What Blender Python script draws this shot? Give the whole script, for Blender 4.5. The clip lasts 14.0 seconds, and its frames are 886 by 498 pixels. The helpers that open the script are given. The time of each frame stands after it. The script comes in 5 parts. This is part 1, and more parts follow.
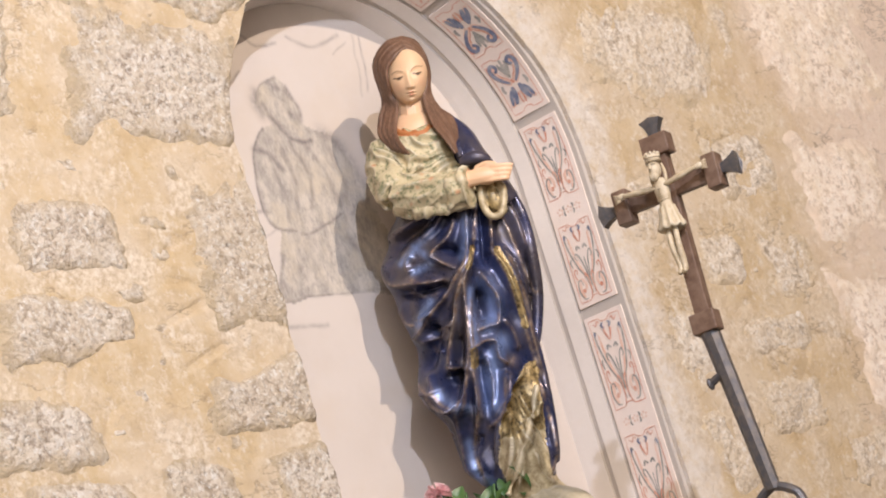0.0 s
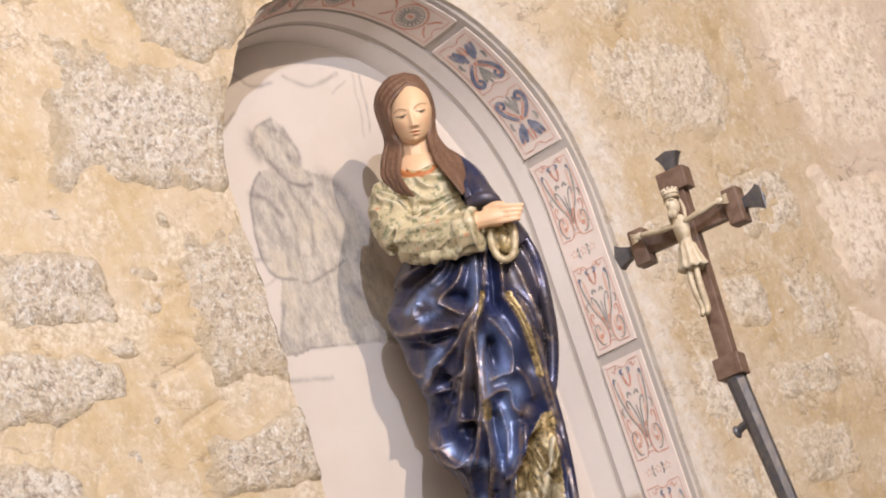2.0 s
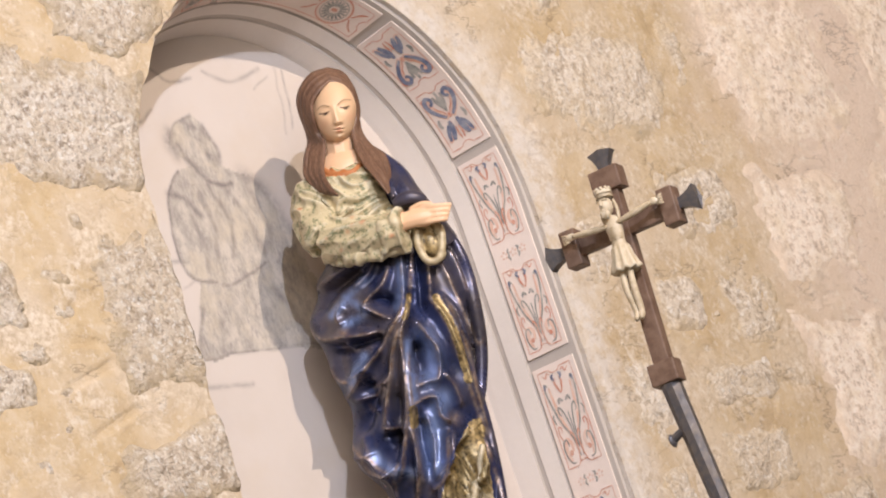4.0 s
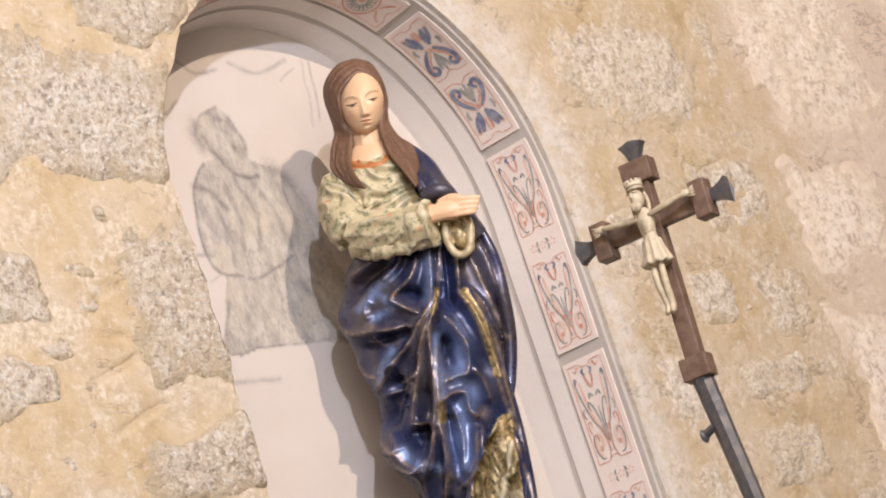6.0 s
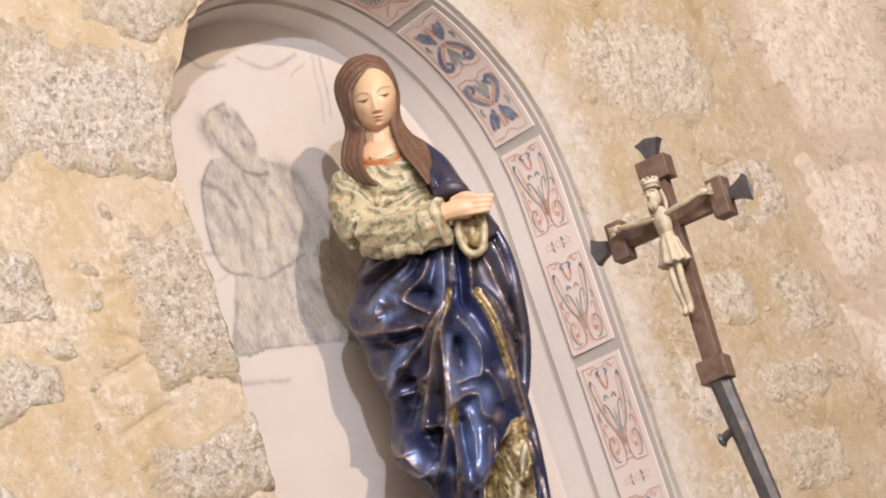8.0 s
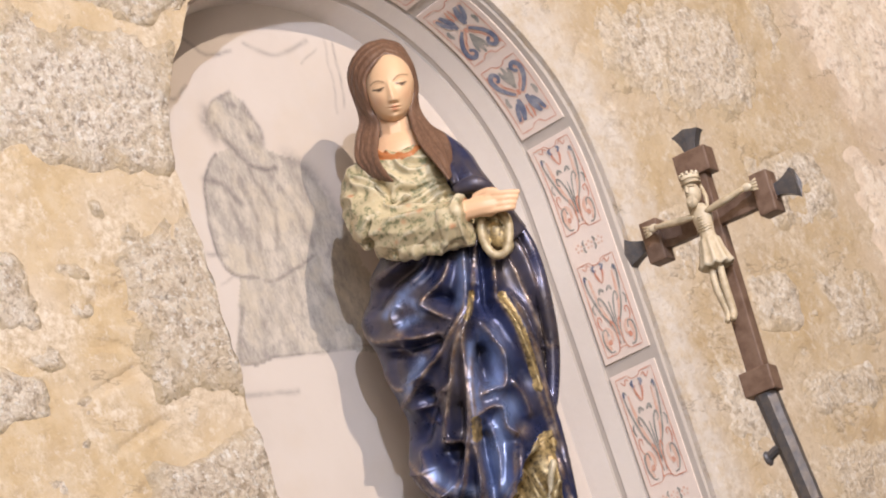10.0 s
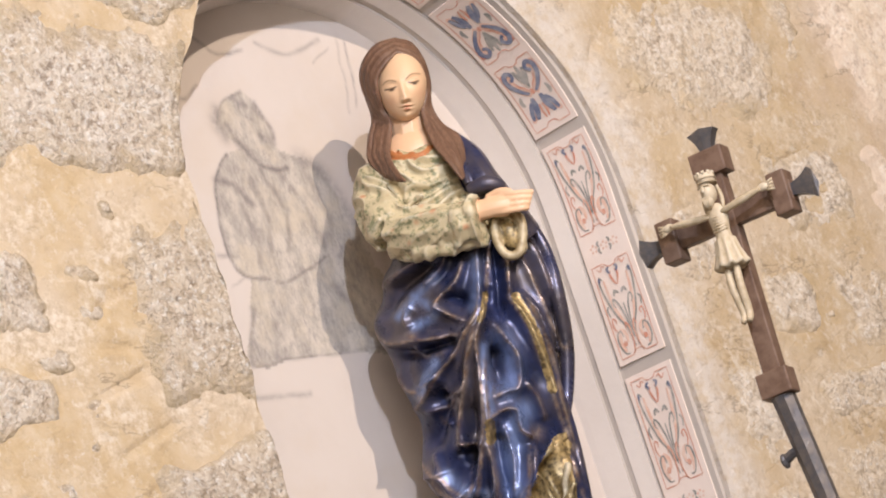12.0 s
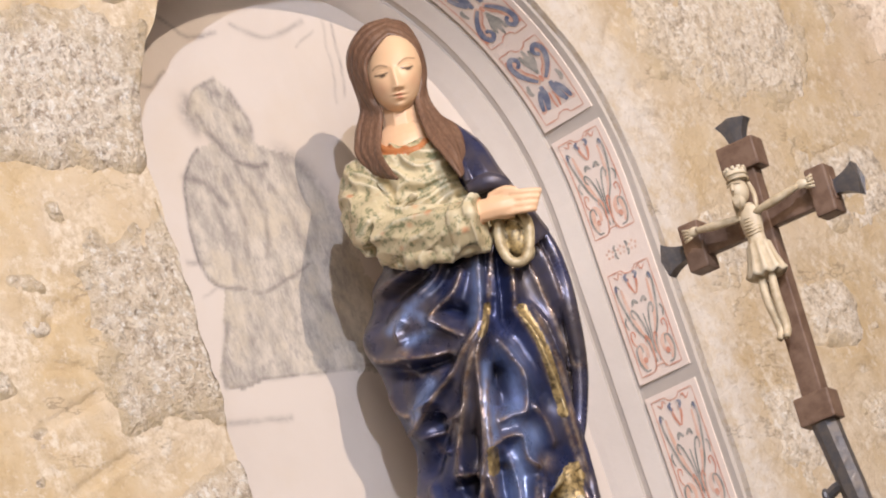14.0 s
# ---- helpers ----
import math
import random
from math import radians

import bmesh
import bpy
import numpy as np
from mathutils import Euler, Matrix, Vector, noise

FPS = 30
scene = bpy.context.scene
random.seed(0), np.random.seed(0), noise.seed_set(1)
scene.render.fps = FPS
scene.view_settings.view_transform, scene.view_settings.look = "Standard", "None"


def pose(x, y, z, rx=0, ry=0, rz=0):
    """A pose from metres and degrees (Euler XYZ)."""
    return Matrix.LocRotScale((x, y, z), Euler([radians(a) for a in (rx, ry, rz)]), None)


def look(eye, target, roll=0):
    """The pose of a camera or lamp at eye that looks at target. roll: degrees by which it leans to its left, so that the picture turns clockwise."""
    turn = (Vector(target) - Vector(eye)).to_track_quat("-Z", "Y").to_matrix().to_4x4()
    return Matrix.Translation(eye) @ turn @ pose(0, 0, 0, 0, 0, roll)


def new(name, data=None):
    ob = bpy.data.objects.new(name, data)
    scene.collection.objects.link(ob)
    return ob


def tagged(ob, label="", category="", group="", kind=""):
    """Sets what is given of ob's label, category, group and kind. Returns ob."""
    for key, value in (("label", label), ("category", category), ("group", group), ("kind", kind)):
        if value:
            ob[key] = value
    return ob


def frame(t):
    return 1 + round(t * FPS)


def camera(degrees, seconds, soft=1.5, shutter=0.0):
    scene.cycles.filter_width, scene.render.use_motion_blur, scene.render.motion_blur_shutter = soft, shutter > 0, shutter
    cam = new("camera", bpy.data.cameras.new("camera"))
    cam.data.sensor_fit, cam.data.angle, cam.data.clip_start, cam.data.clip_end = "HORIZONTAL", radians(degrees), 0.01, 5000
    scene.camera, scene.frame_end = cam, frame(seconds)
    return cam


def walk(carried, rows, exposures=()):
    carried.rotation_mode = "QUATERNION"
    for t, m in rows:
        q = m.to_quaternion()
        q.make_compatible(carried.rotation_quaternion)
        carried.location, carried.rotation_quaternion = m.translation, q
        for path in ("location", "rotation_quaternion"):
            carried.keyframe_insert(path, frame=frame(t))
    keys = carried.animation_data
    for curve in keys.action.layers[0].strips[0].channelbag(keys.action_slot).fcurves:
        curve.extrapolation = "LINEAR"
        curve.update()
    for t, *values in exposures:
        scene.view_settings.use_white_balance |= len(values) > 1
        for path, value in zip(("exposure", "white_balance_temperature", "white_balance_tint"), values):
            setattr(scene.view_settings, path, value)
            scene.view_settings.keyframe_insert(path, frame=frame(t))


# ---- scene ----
cam = camera(14.0, 14.0, soft=2.0)
# seconds, eye x, y, z, then degrees: heading (clockwise from +y), upward tilt, lean to the right
ROWS = [
    (0, -6.532, -5.696, 1.303, 48.328, 12.132, 17.240),
    (0.5, -6.337, -5.537, 1.352, 48.196, 12.190, 17.231),
    (1, -6.192, -5.428, 1.388, 47.956, 12.277, 17.334),
    (1.2, -6.192, -5.428, 1.388, 47.954, 12.278, 17.348),
    (1.3, -6.192, -5.427, 1.387, 48.076, 12.535, 17.873),
    (1.4, -6.194, -5.422, 1.383, 48.232, 12.854, 18.354),
    (1.5, -6.194, -5.422, 1.383, 48.255, 12.902, 18.387),
    (2, -6.196, -5.423, 1.382, 48.292, 12.966, 18.445),
    (2.5, -6.191, -5.420, 1.384, 48.308, 12.922, 18.314),
    (2.7, -6.182, -5.408, 1.389, 48.469, 12.879, 18.402),
    (2.8, -6.161, -5.393, 1.395, 48.607, 12.840, 18.443),
    (2.9, -6.129, -5.367, 1.405, 48.846, 12.763, 18.495),
    (3, -6.097, -5.341, 1.415, 49.199, 12.640, 18.574),
    (3.2, -6.064, -5.316, 1.425, 49.349, 12.593, 18.684),
    (5.3, -5.894, -5.185, 1.470, 49.070, 12.560, 18.706),
    (5.5, -5.894, -5.186, 1.470, 48.887, 12.617, 18.707),
    (6, -5.900, -5.190, 1.469, 48.826, 12.644, 18.620),
    (6.5, -5.895, -5.186, 1.470, 48.772, 12.634, 18.515),
    (7, -5.782, -5.098, 1.500, 48.666, 12.677, 18.525),
    (7.5, -5.781, -5.096, 1.500, 48.600, 12.700, 18.500),
    (8, -5.780, -5.096, 1.500, 48.562, 12.717, 18.413),
    (10.5, -5.284, -4.692, 1.640, 47.964, 12.887, 18.317),
    (11, -5.288, -4.694, 1.639, 47.918, 12.902, 18.356),
    (11.5, -5.285, -4.693, 1.640, 47.789, 12.939, 18.375),
    (12, -5.282, -4.691, 1.641, 47.813, 12.943, 18.345),
    (12.5, -5.142, -4.580, 1.680, 47.785, 12.981, 18.330),
    (13, -4.961, -4.432, 1.734, 47.710, 12.985, 18.367),
    (13.5, -4.764, -4.280, 1.787, 47.514, 13.019, 18.334),
    (14, -4.681, -4.206, 1.813, 47.480, 13.062, 18.374),
]
walk(cam, [(t, pose(x, y, z, 90 + tilt, 0, -heading) @ pose(0, 0, 0, 0, 0, -lean)) for t, x, y, z, heading, tilt, lean in ROWS])

# ---- world and lamps ----
world = bpy.data.worlds.new("church_gloom")
scene.world = world
world.use_nodes = True
world.node_tree.nodes["Background"].inputs[0].default_value = (0.95, 0.76, 0.58, 1)
world.node_tree.nodes["Background"].inputs[1].default_value = 0.10
scene.view_settings.exposure = 0.0


def spotlight(name, eye, target, watts, colour, radius):
    lamp = bpy.data.lights.new(name, "SPOT")
    lamp.energy, lamp.color, lamp.shadow_soft_size = watts, colour, radius
    lamp.spot_size, lamp.spot_blend = radians(50), 0.6
    ob = new(name, lamp)
    ob.matrix_world = look(eye, target)
    return ob


spotlight("spotlight", (-1.05, -7.00, 6.85), (0.7, 0, 3.1), 1780, (1.0, 0.815, 0.655), 0.05)
spotlight("spotlight", (-3.65, -6.00, 6.05), (0.7, 0, 3.1), 1330, (0.78, 0.825, 1.0), 0.05)
# added broad fill lamp, unseen, that lifts the shade from the visitor's side
fill_lamp = bpy.data.lights.new("fill_light", "AREA")
fill_lamp.energy, fill_lamp.color, fill_lamp.shape, fill_lamp.size, fill_lamp.size_y = 160, (1.0, 0.90, 0.80), "RECTANGLE", 3.6, 3.0
new("fill_light", fill_lamp).matrix_world = look((-3.6, -4.6, 4.3), (0.6, 0, 3.0))


# ---- material tools ----
class Paint:
    """A small wrapper round one node material."""

    def __init__(self, name, rough=0.7, metal=0.0):
        self.mat = bpy.data.materials.new(name)
        self.mat.use_nodes = True
        self.tree = self.mat.node_tree
        self.bsdf = self.tree.nodes["Principled BSDF"]
        self.bsdf.inputs["Roughness"].default_value = rough
        self.bsdf.inputs["Metallic"].default_value = metal
        self.coord = self.node("ShaderNodeTexCoord").outputs["Object"]

    def node(self, kind, **props):
        n = self.tree.nodes.new(kind)
        for key, value in props.items():
            setattr(n, key, value)
        return n

    def link(self, a, b):
        self.tree.links.new(a, b)

    def noise(self, scale, detail=5.0, rough=0.6, stretch=None, coord=None):
        n = self.node("ShaderNodeTexNoise")
        n.inputs["Scale"].default_value, n.inputs["Detail"].default_value, n.inputs["Roughness"].default_value = scale, detail, rough
        src = coord or self.coord
        if stretch:
            m = self.node("ShaderNodeMapping")
            m.inputs["Scale"].default_value = stretch
            self.link(src, m.inputs["Vector"])
            src = m.outputs["Vector"]
        self.link(src, n.inputs["Vector"])
        return n.outputs["Fac"]

    def voronoi(self, scale, feature="F1"):
        n = self.node("ShaderNodeTexVoronoi", feature=feature)
        n.inputs["Scale"].default_value = scale
        self.link(self.coord, n.inputs["Vector"])
        return n.outputs["Distance"]

    def ramp(self, fac, *stops):
        n = self.node("ShaderNodeValToRGB")
        while len(n.color_ramp.elements) < len(stops):
            n.color_ramp.elements.new(0.5)
        for el, (pos, col) in zip(n.color_ramp.elements, stops):
            el.position = pos
            el.color = (*col, 1) if len(col) == 3 else (col[0], col[0], col[0], 1)
        self.link(fac, n.inputs["Fac"])
        return n.outputs["Color"]

    def mix(self, fac, a, b, blend="MIX"):
        n = self.node("ShaderNodeMix", data_type="RGBA", blend_type=blend)
        for sock, value in ((n.inputs[0], fac), (n.inputs[6], a), (n.inputs[7], b)):
            if isinstance(value, (int, float)):
                sock.default_value = value
            elif isinstance(value, tuple):
                sock.default_value = (*value, 1)
            else:
                self.link(value, sock)
        return n.outputs[2]

    def math(self, op, a, b=0.0, c=0.0):
        n = self.node("ShaderNodeMath", operation=op)
        for sock, value in zip(n.inputs, (a, b, c)):
            if isinstance(value, (int, float)):
                sock.default_value = value
            else:
                self.link(value, sock)
        return n.outputs[0]

    def axes(self, coord=None):
        n = self.node("ShaderNodeSeparateXYZ")
        self.link(coord or self.coord, n.inputs[0])
        return n.outputs

    def colour(self, c):
        if isinstance(c, tuple):
            self.bsdf.inputs["Base Color"].default_value = (*c, 1)
        else:
            self.link(c, self.bsdf.inputs["Base Color"])
        return self

    def roughness(self, r):
        self.link(r, self.bsdf.inputs["Roughness"])
        return self

    def bump(self, height, strength=0.5, distance=0.01):
        n = self.node("ShaderNodeBump")
        n.inputs["Strength"].default_value, n.inputs["Distance"].default_value = strength, distance
        self.link(height, n.inputs["Height"])
        self.link(n.outputs["Normal"], self.bsdf.inputs["Normal"])
        return self


CX, SPRING, RADIUS, SILL, BACK = -0.11, 3.36, 0.62, 2.38, 0.28


def stone_paint(name, low, mid, high, grain=95.0, rough=1.0, lime=(0.60, 0.485, 0.335)):
    p = Paint(name, 0.85)
    info = p.node("ShaderNodeObjectInfo").outputs["Random"]
    fine, speck, broad = p.noise(grain, 6, 0.75), p.noise(grain * 0.42, 4, 0.7), p.noise(9, 4, 0.6)
    base = p.ramp(fine, (0.39, tuple(0.82 * q for q in low)), (0.47, mid), (0.55, high))
    base = p.mix(p.ramp(broad, (0.46, (0.0,)), (0.68, (0.6,))), base, (0.68, 0.565, 0.41))
    base = p.mix(p.ramp(p.noise(26, 5, 0.7), (0.54, (0.0,)), (0.72, (0.35,))), base, (0.45, 0.385, 0.32))
    base = p.mix(p.math("MULTIPLY", info, 0.30), base, (0.60, 0.47, 0.31))
    base = p.mix(p.ramp(p.noise(grain * 1.3, 4, 0.8), (0.54, (0.0,)), (0.60, (0.9 * rough,))), base, (0.86, 0.82, 0.77))
    base = p.mix(p.ramp(p.noise(grain * 1.0, 4, 0.8, (1.3, 1, 1)), (0.57, (0.0,)), (0.65, (0.55 * rough,))), base, (0.22, 0.17, 0.13))
    # mortar smeared over the rim
    rim = p.node("ShaderNodeAttribute", attribute_name="rim").outputs["Fac"]
    edge = p.math("ADD", rim, p.math("MULTIPLY_ADD", p.noise(13, 7, 0.75), 2.2, -1.1))
    smear = p.math("MAXIMUM", p.ramp(edge, (0.42, (0.0,)), (0.84, (1.0,))), p.ramp(p.noise(7, 6, 0.7), (0.56, (0.0,)), (0.70, (0.7,))))
    lime = p.ramp(p.noise(17, 6, 0.65), (0.35, tuple(0.86 * q for q in lime)), (0.7, tuple(1.1 * q for q in lime)))
    base = p.mix(smear, base, lime)
    p.colour(base)
    return p.bump(p.math("ADD", p.math("MULTIPLY", fine, 0.6), speck), rough, 0.022).mat


granite = stone_paint("pale_granite", (0.43, 0.35, 0.28), (0.62, 0.53, 0.435), (0.80, 0.73, 0.645), 54.0)
pinkish = stone_paint("rosy_sandstone", (0.60, 0.50, 0.42), (0.76, 0.65, 0.565), (0.84, 0.76, 0.68), 50.0, 0.45, (0.70, 0.58, 0.47))
rubble = stone_paint("buff_rubble", (0.50, 0.415, 0.325), (0.65, 0.56, 0.455), (0.78, 0.705, 0.615), 56.0, 0.75, (0.63, 0.51, 0.35))


def mortar_paint():
    p = Paint("ochre_lime_mortar", 0.9)
    x, y, z = p.axes()
    broad, mid, fine = p.noise(3.2, 5, 0.6), p.noise(17, 6, 0.65), p.noise(140, 5, 0.7)
    c = p.ramp(mid, (0.32, (0.46, 0.34, 0.20)), (0.52, (0.545, 0.42, 0.262)), (0.72, (0.60, 0.495, 0.36)))
    c = p.mix(p.ramp(broad, (0.45, (0.0,)), (0.62, (0.75,))), c, (0.61, 0.51, 0.395))
    pale = p.math("MULTIPLY", p.math("GREATER_THAN", x, 0.45), p.ramp(p.noise(5, 5, 0.65), (0.46, (0.0,)), (0.66, (0.45,))))
    c = p.mix(pale, c, (0.64, 0.54, 0.405))
    gritty = p.ramp(p.noise(60, 6, 0.78), (0.36, (0.36, 0.285, 0.205)), (0.47, (0.56, 0.465, 0.355)), (0.57, (0.76, 0.69, 0.60)))
    c = p.mix(p.ramp(p.noise(6.5, 6, 0.7), (0.47, (0.0,)), (0.62, (0.62,))), c, gritty)
    # rosy wash far along the wall
    far = p.math("MULTIPLY_ADD", p.math("ADD", x, p.math("MULTIPLY", p.noise(4, 3), 0.8)), 2.2, -3.6)
    c = p.mix(p.math("MINIMUM", p.math("MAXIMUM", far, 0.0), 0.8), c, (0.70, 0.585, 0.505))
    # whitewash left beside the painted arch
    up = p.math("MAXIMUM", p.math("SUBTRACT", z, SPRING), 0.0)
    dist = p.math("SQRT", p.math("ADD", p.math("POWER", p.math("ABSOLUTE", p.math("SUBTRACT", x, CX)), 2.0), p.math("POWER", up, 2.0)))
    rim = p.math("ADD", dist, p.math("MULTIPLY", p.noise(7, 5, 0.7), 0.30))
    wash = p.ramp(rim, (0.80, (0.80,)), (0.90, (0.0,)))
    wash = p.math("MULTIPLY", wash, p.ramp(p.noise(19, 6, 0.75), (0.36, (0.25,)), (0.54, (1.0,))))
    wash = p.math("MULTIPLY", wash, p.math("GREATER_THAN", x, 0.1))
    c = p.mix(wash, c, (0.69, 0.645, 0.61))
    # hairline cracks and pits
    crack = p.math("ABSOLUTE", p.math("SUBTRACT", p.noise(6, 7, 0.62, (0.7, 1, 1.7)), 0.5))
    crack = p.math("MULTIPLY", p.ramp(crack, (0.0, (0.5,)), (0.016, (0.0,))), p.ramp(p.noise(5.5, 3, 0.5), (0.52, (0.0,)), (0.60, (1.0,))))
    c = p.mix(crack, c, (0.12, 0.085, 0.06))
    c = p.mix(p.ramp(p.noise(48, 5, 0.75), (0.56, (0.0,)), (0.72, (0.55,))), c, (0.36, 0.28, 0.19))
    c = p.mix(p.ramp(p.noise(30, 6, 0.75), (0.55, (0.0,)), (0.66, (0.6,))), c, (0.72, 0.66, 0.58))
    p.colour(c)
    return p.bump(p.math("ADD", p.math("MULTIPLY", mid, 0.6), p.math("ADD", p.math("MULTIPLY", fine, 0.3), p.math("MULTIPLY", p.noise(55, 5, 0.75), 0.5))), 0.7, 0.013).mat


mortar = mortar_paint()


def plaster_paint(name, colour, dirt):
    p = Paint(name, 0.75)
    c = p.mix(p.ramp(p.noise(5, 5, 0.6), (0.42, (0.0,)), (0.75, (0.6,))), colour, dirt)
    c = p.mix(p.ramp(p.noise(60, 4, 0.6), (0.5, (0.0,)), (0.8, (0.35,))), c, dirt)
    p.colour(c)
    return p.bump(p.noise(35, 5, 0.6), 0.2, 0.004).mat


def mural_paint():
    """White plaster with a faded grey half-length drawing rubbed into it."""
    p = Paint("plaster_with_faded_mural", 0.75)
    figure = p.node("ShaderNodeAttribute", attribute_name="figure").outputs["Fac"]
    ink = p.node("ShaderNodeAttribute", attribute_name="ink").outputs["Fac"]
    wall = p.mix(p.ramp(p.noise(6, 5, 0.6), (0.45, (0.0,)), (0.8, (0.5,))), (0.60, 0.54, 0.50), (0.53, 0.465, 0.415))
    wall = p.mix(p.ramp(p.noise(3.2, 5, 0.65), (0.50, (0.0,)), (0.68, (0.45,))), wall, (0.57, 0.485, 0.40))
    streak = p.noise(15, 7, 0.78, (1.7, 1.0, 0.75))
    tone = p.ramp(streak, (0.34, (0.245, 0.225, 0.215)), (0.47, (0.40, 0.365, 0.325)), (0.60, (0.56, 0.51, 0.45)))
    c = p.mix(p.math("MULTIPLY", figure, 0.84), wall, tone)
    c = p.mix(p.math("MULTIPLY", figure, p.ramp(p.noise(38, 6, 0.8, (1.6, 1, 0.8)), (0.51, (0.0,)), (0.62, (0.50,)))), c, (0.24, 0.215, 0.215))
    c = p.mix(p.math("MULTIPLY", figure, p.ramp(p.noise(9, 5, 0.7), (0.50, (0.0,)), (0.64, (0.55,)))), c, (0.54, 0.47, 0.37))
    worn = p.math("MULTIPLY", ink, p.ramp(p.noise(30, 5, 0.75), (0.34, (0.4,)), (0.56, (1.0,))))
    c = p.mix(p.math("MINIMUM", p.math("MULTIPLY", worn, 1.35), 0.9), c, (0.165, 0.145, 0.145))
    p.colour(c)
    return p.bump(p.noise(40, 5, 0.6), 0.15, 0.004).mat


white_plaster = plaster_paint("grey_white_plaster", (0.73, 0.68, 0.645), (0.66, 0.605, 0.565))
grey_band = plaster_paint("grey_band_plaster", (0.50, 0.455, 0.42), (0.42, 0.375, 0.345))
mural = mural_paint()
panel_paint = plaster_paint("rose_cream_panel", (0.80, 0.70, 0.645), (0.74, 0.62, 0.555))
plain_wall = plaster_paint("warm_lime_plaster", (0.62, 0.54, 0.43), (0.52, 0.44, 0.34))
floor_stone = plaster_paint("worn_floor_stone", (0.30, 0.27, 0.23), (0.22, 0.19, 0.16))


def flat(name, colour, rough=0.6, metal=0.0, second=None, scale=40.0, bump=0.15):
    p = Paint(name, rough, metal)
    p.colour(p.mix(p.ramp(p.noise(scale, 5, 0.65), (0.40, (0.0,)), (0.68, (1.0,))), colour, second or tuple(c * 0.7 for c in colour)))
    return p.bump(p.noise(scale * 2, 4, 0.6), bump, 0.003).mat


ink_red = flat("faded_red_paint", (0.62, 0.27, 0.19), 0.75, second=(0.70, 0.47, 0.38))
ink_rose = flat("faded_rose_paint", (0.74, 0.47, 0.37), 0.75, second=(0.76, 0.60, 0.52))
ink_blue = flat("faded_blue_paint", (0.13, 0.155, 0.25), 0.75, second=(0.36, 0.37, 0.43))
ink_grey = flat("faded_grey_paint", (0.25, 0.26, 0.245), 0.75, second=(0.52, 0.48, 0.45))
wood = flat("brown_stained_wood", (0.175, 0.112, 0.082), 0.5, second=(0.100, 0.056, 0.038), scale=36, bump=0.3)
iron = flat("dark_forged_iron", (0.105, 0.105, 0.120), 0.40, 0.5, second=(0.170, 0.150, 0.140), scale=45, bump=0.4)
leaf_green = flat("dark_green_leaf", (0.045, 0.11, 0.035), 0.4, second=(0.09, 0.17, 0.05), scale=30)
petal_pink = flat("pink_petal", (0.92, 0.66, 0.67), 0.6, second=(0.88, 0.50, 0.54), scale=50)


def glaze(name, colour, deep, edge, edge_amount, rough, scale=25.0, metal=0.0):
    """Painted and gilded wood: two tones and rubbed edges where the carving stands out."""
    p = Paint(name, rough, metal)
    c = p.mix(p.ramp(p.noise(scale, 5, 0.65), (0.38, (0.0,)), (0.66, (1.0,))), colour, deep)
    ridge = p.node("ShaderNodeNewGeometry").outputs["Pointiness"]
    worn = p.ramp(p.math("ADD", ridge, p.math("MULTIPLY_ADD", p.noise(60, 4, 0.7), 0.06, -0.03)), (0.515, (0.0,)), (0.575, (edge_amount,)))
    p.colour(p.mix(worn, c, edge))
    return p.bump(p.noise(90, 3, 0.6), 0.12, 0.002).mat


# crests paler than recesses: the carving's shading is put into this colour
ivory = glaze("ivory_coloured_paint", (0.53, 0.45, 0.33), (0.40, 0.32, 0.21), (0.64, 0.57, 0.45), 0.7, 0.5, 60.0)


def mantle_glaze():
    """Blue glaze over silver leaf: rubbed planes and painted highlights pale, crests copper."""
    p = Paint("blue_mantle_glaze", 0.30, 0.35)
    c = p.mix(p.ramp(p.noise(11, 5, 0.65), (0.36, (0.0,)), (0.66, (1.0,))), (0.036, 0.049, 0.142), (0.013, 0.016, 0.040))
    c = p.mix(p.ramp(p.noise(7, 4, 0.6, (1, 1, 0.6)), (0.44, (0.0,)), (0.62, (0.8,))), c, (0.118, 0.098, 0.100))
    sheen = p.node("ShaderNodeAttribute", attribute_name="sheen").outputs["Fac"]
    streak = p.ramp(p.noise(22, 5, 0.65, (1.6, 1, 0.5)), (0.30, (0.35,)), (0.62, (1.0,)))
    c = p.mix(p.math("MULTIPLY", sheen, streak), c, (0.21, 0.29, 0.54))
    crest = p.node("ShaderNodeAttribute", attribute_name="crest").outputs["Fac"]
    worn = p.math("MULTIPLY", crest, p.ramp(p.noise(34, 5, 0.7), (0.36, (0.05,)), (0.62, (0.95,))))
    c = p.mix(worn, c, p.ramp(p.noise(48, 4, 0.7), (0.4, (0.26, 0.165, 0.105)), (0.62, (0.46, 0.38, 0.32))))
    p.colour(c)
    p.roughness(p.ramp(p.noise(18, 5, 0.65), (0.35, (0.24,)), (0.65, (0.42,))))
    return p.bump(p.noise(90, 3, 0.6), 0.12, 0.002).mat


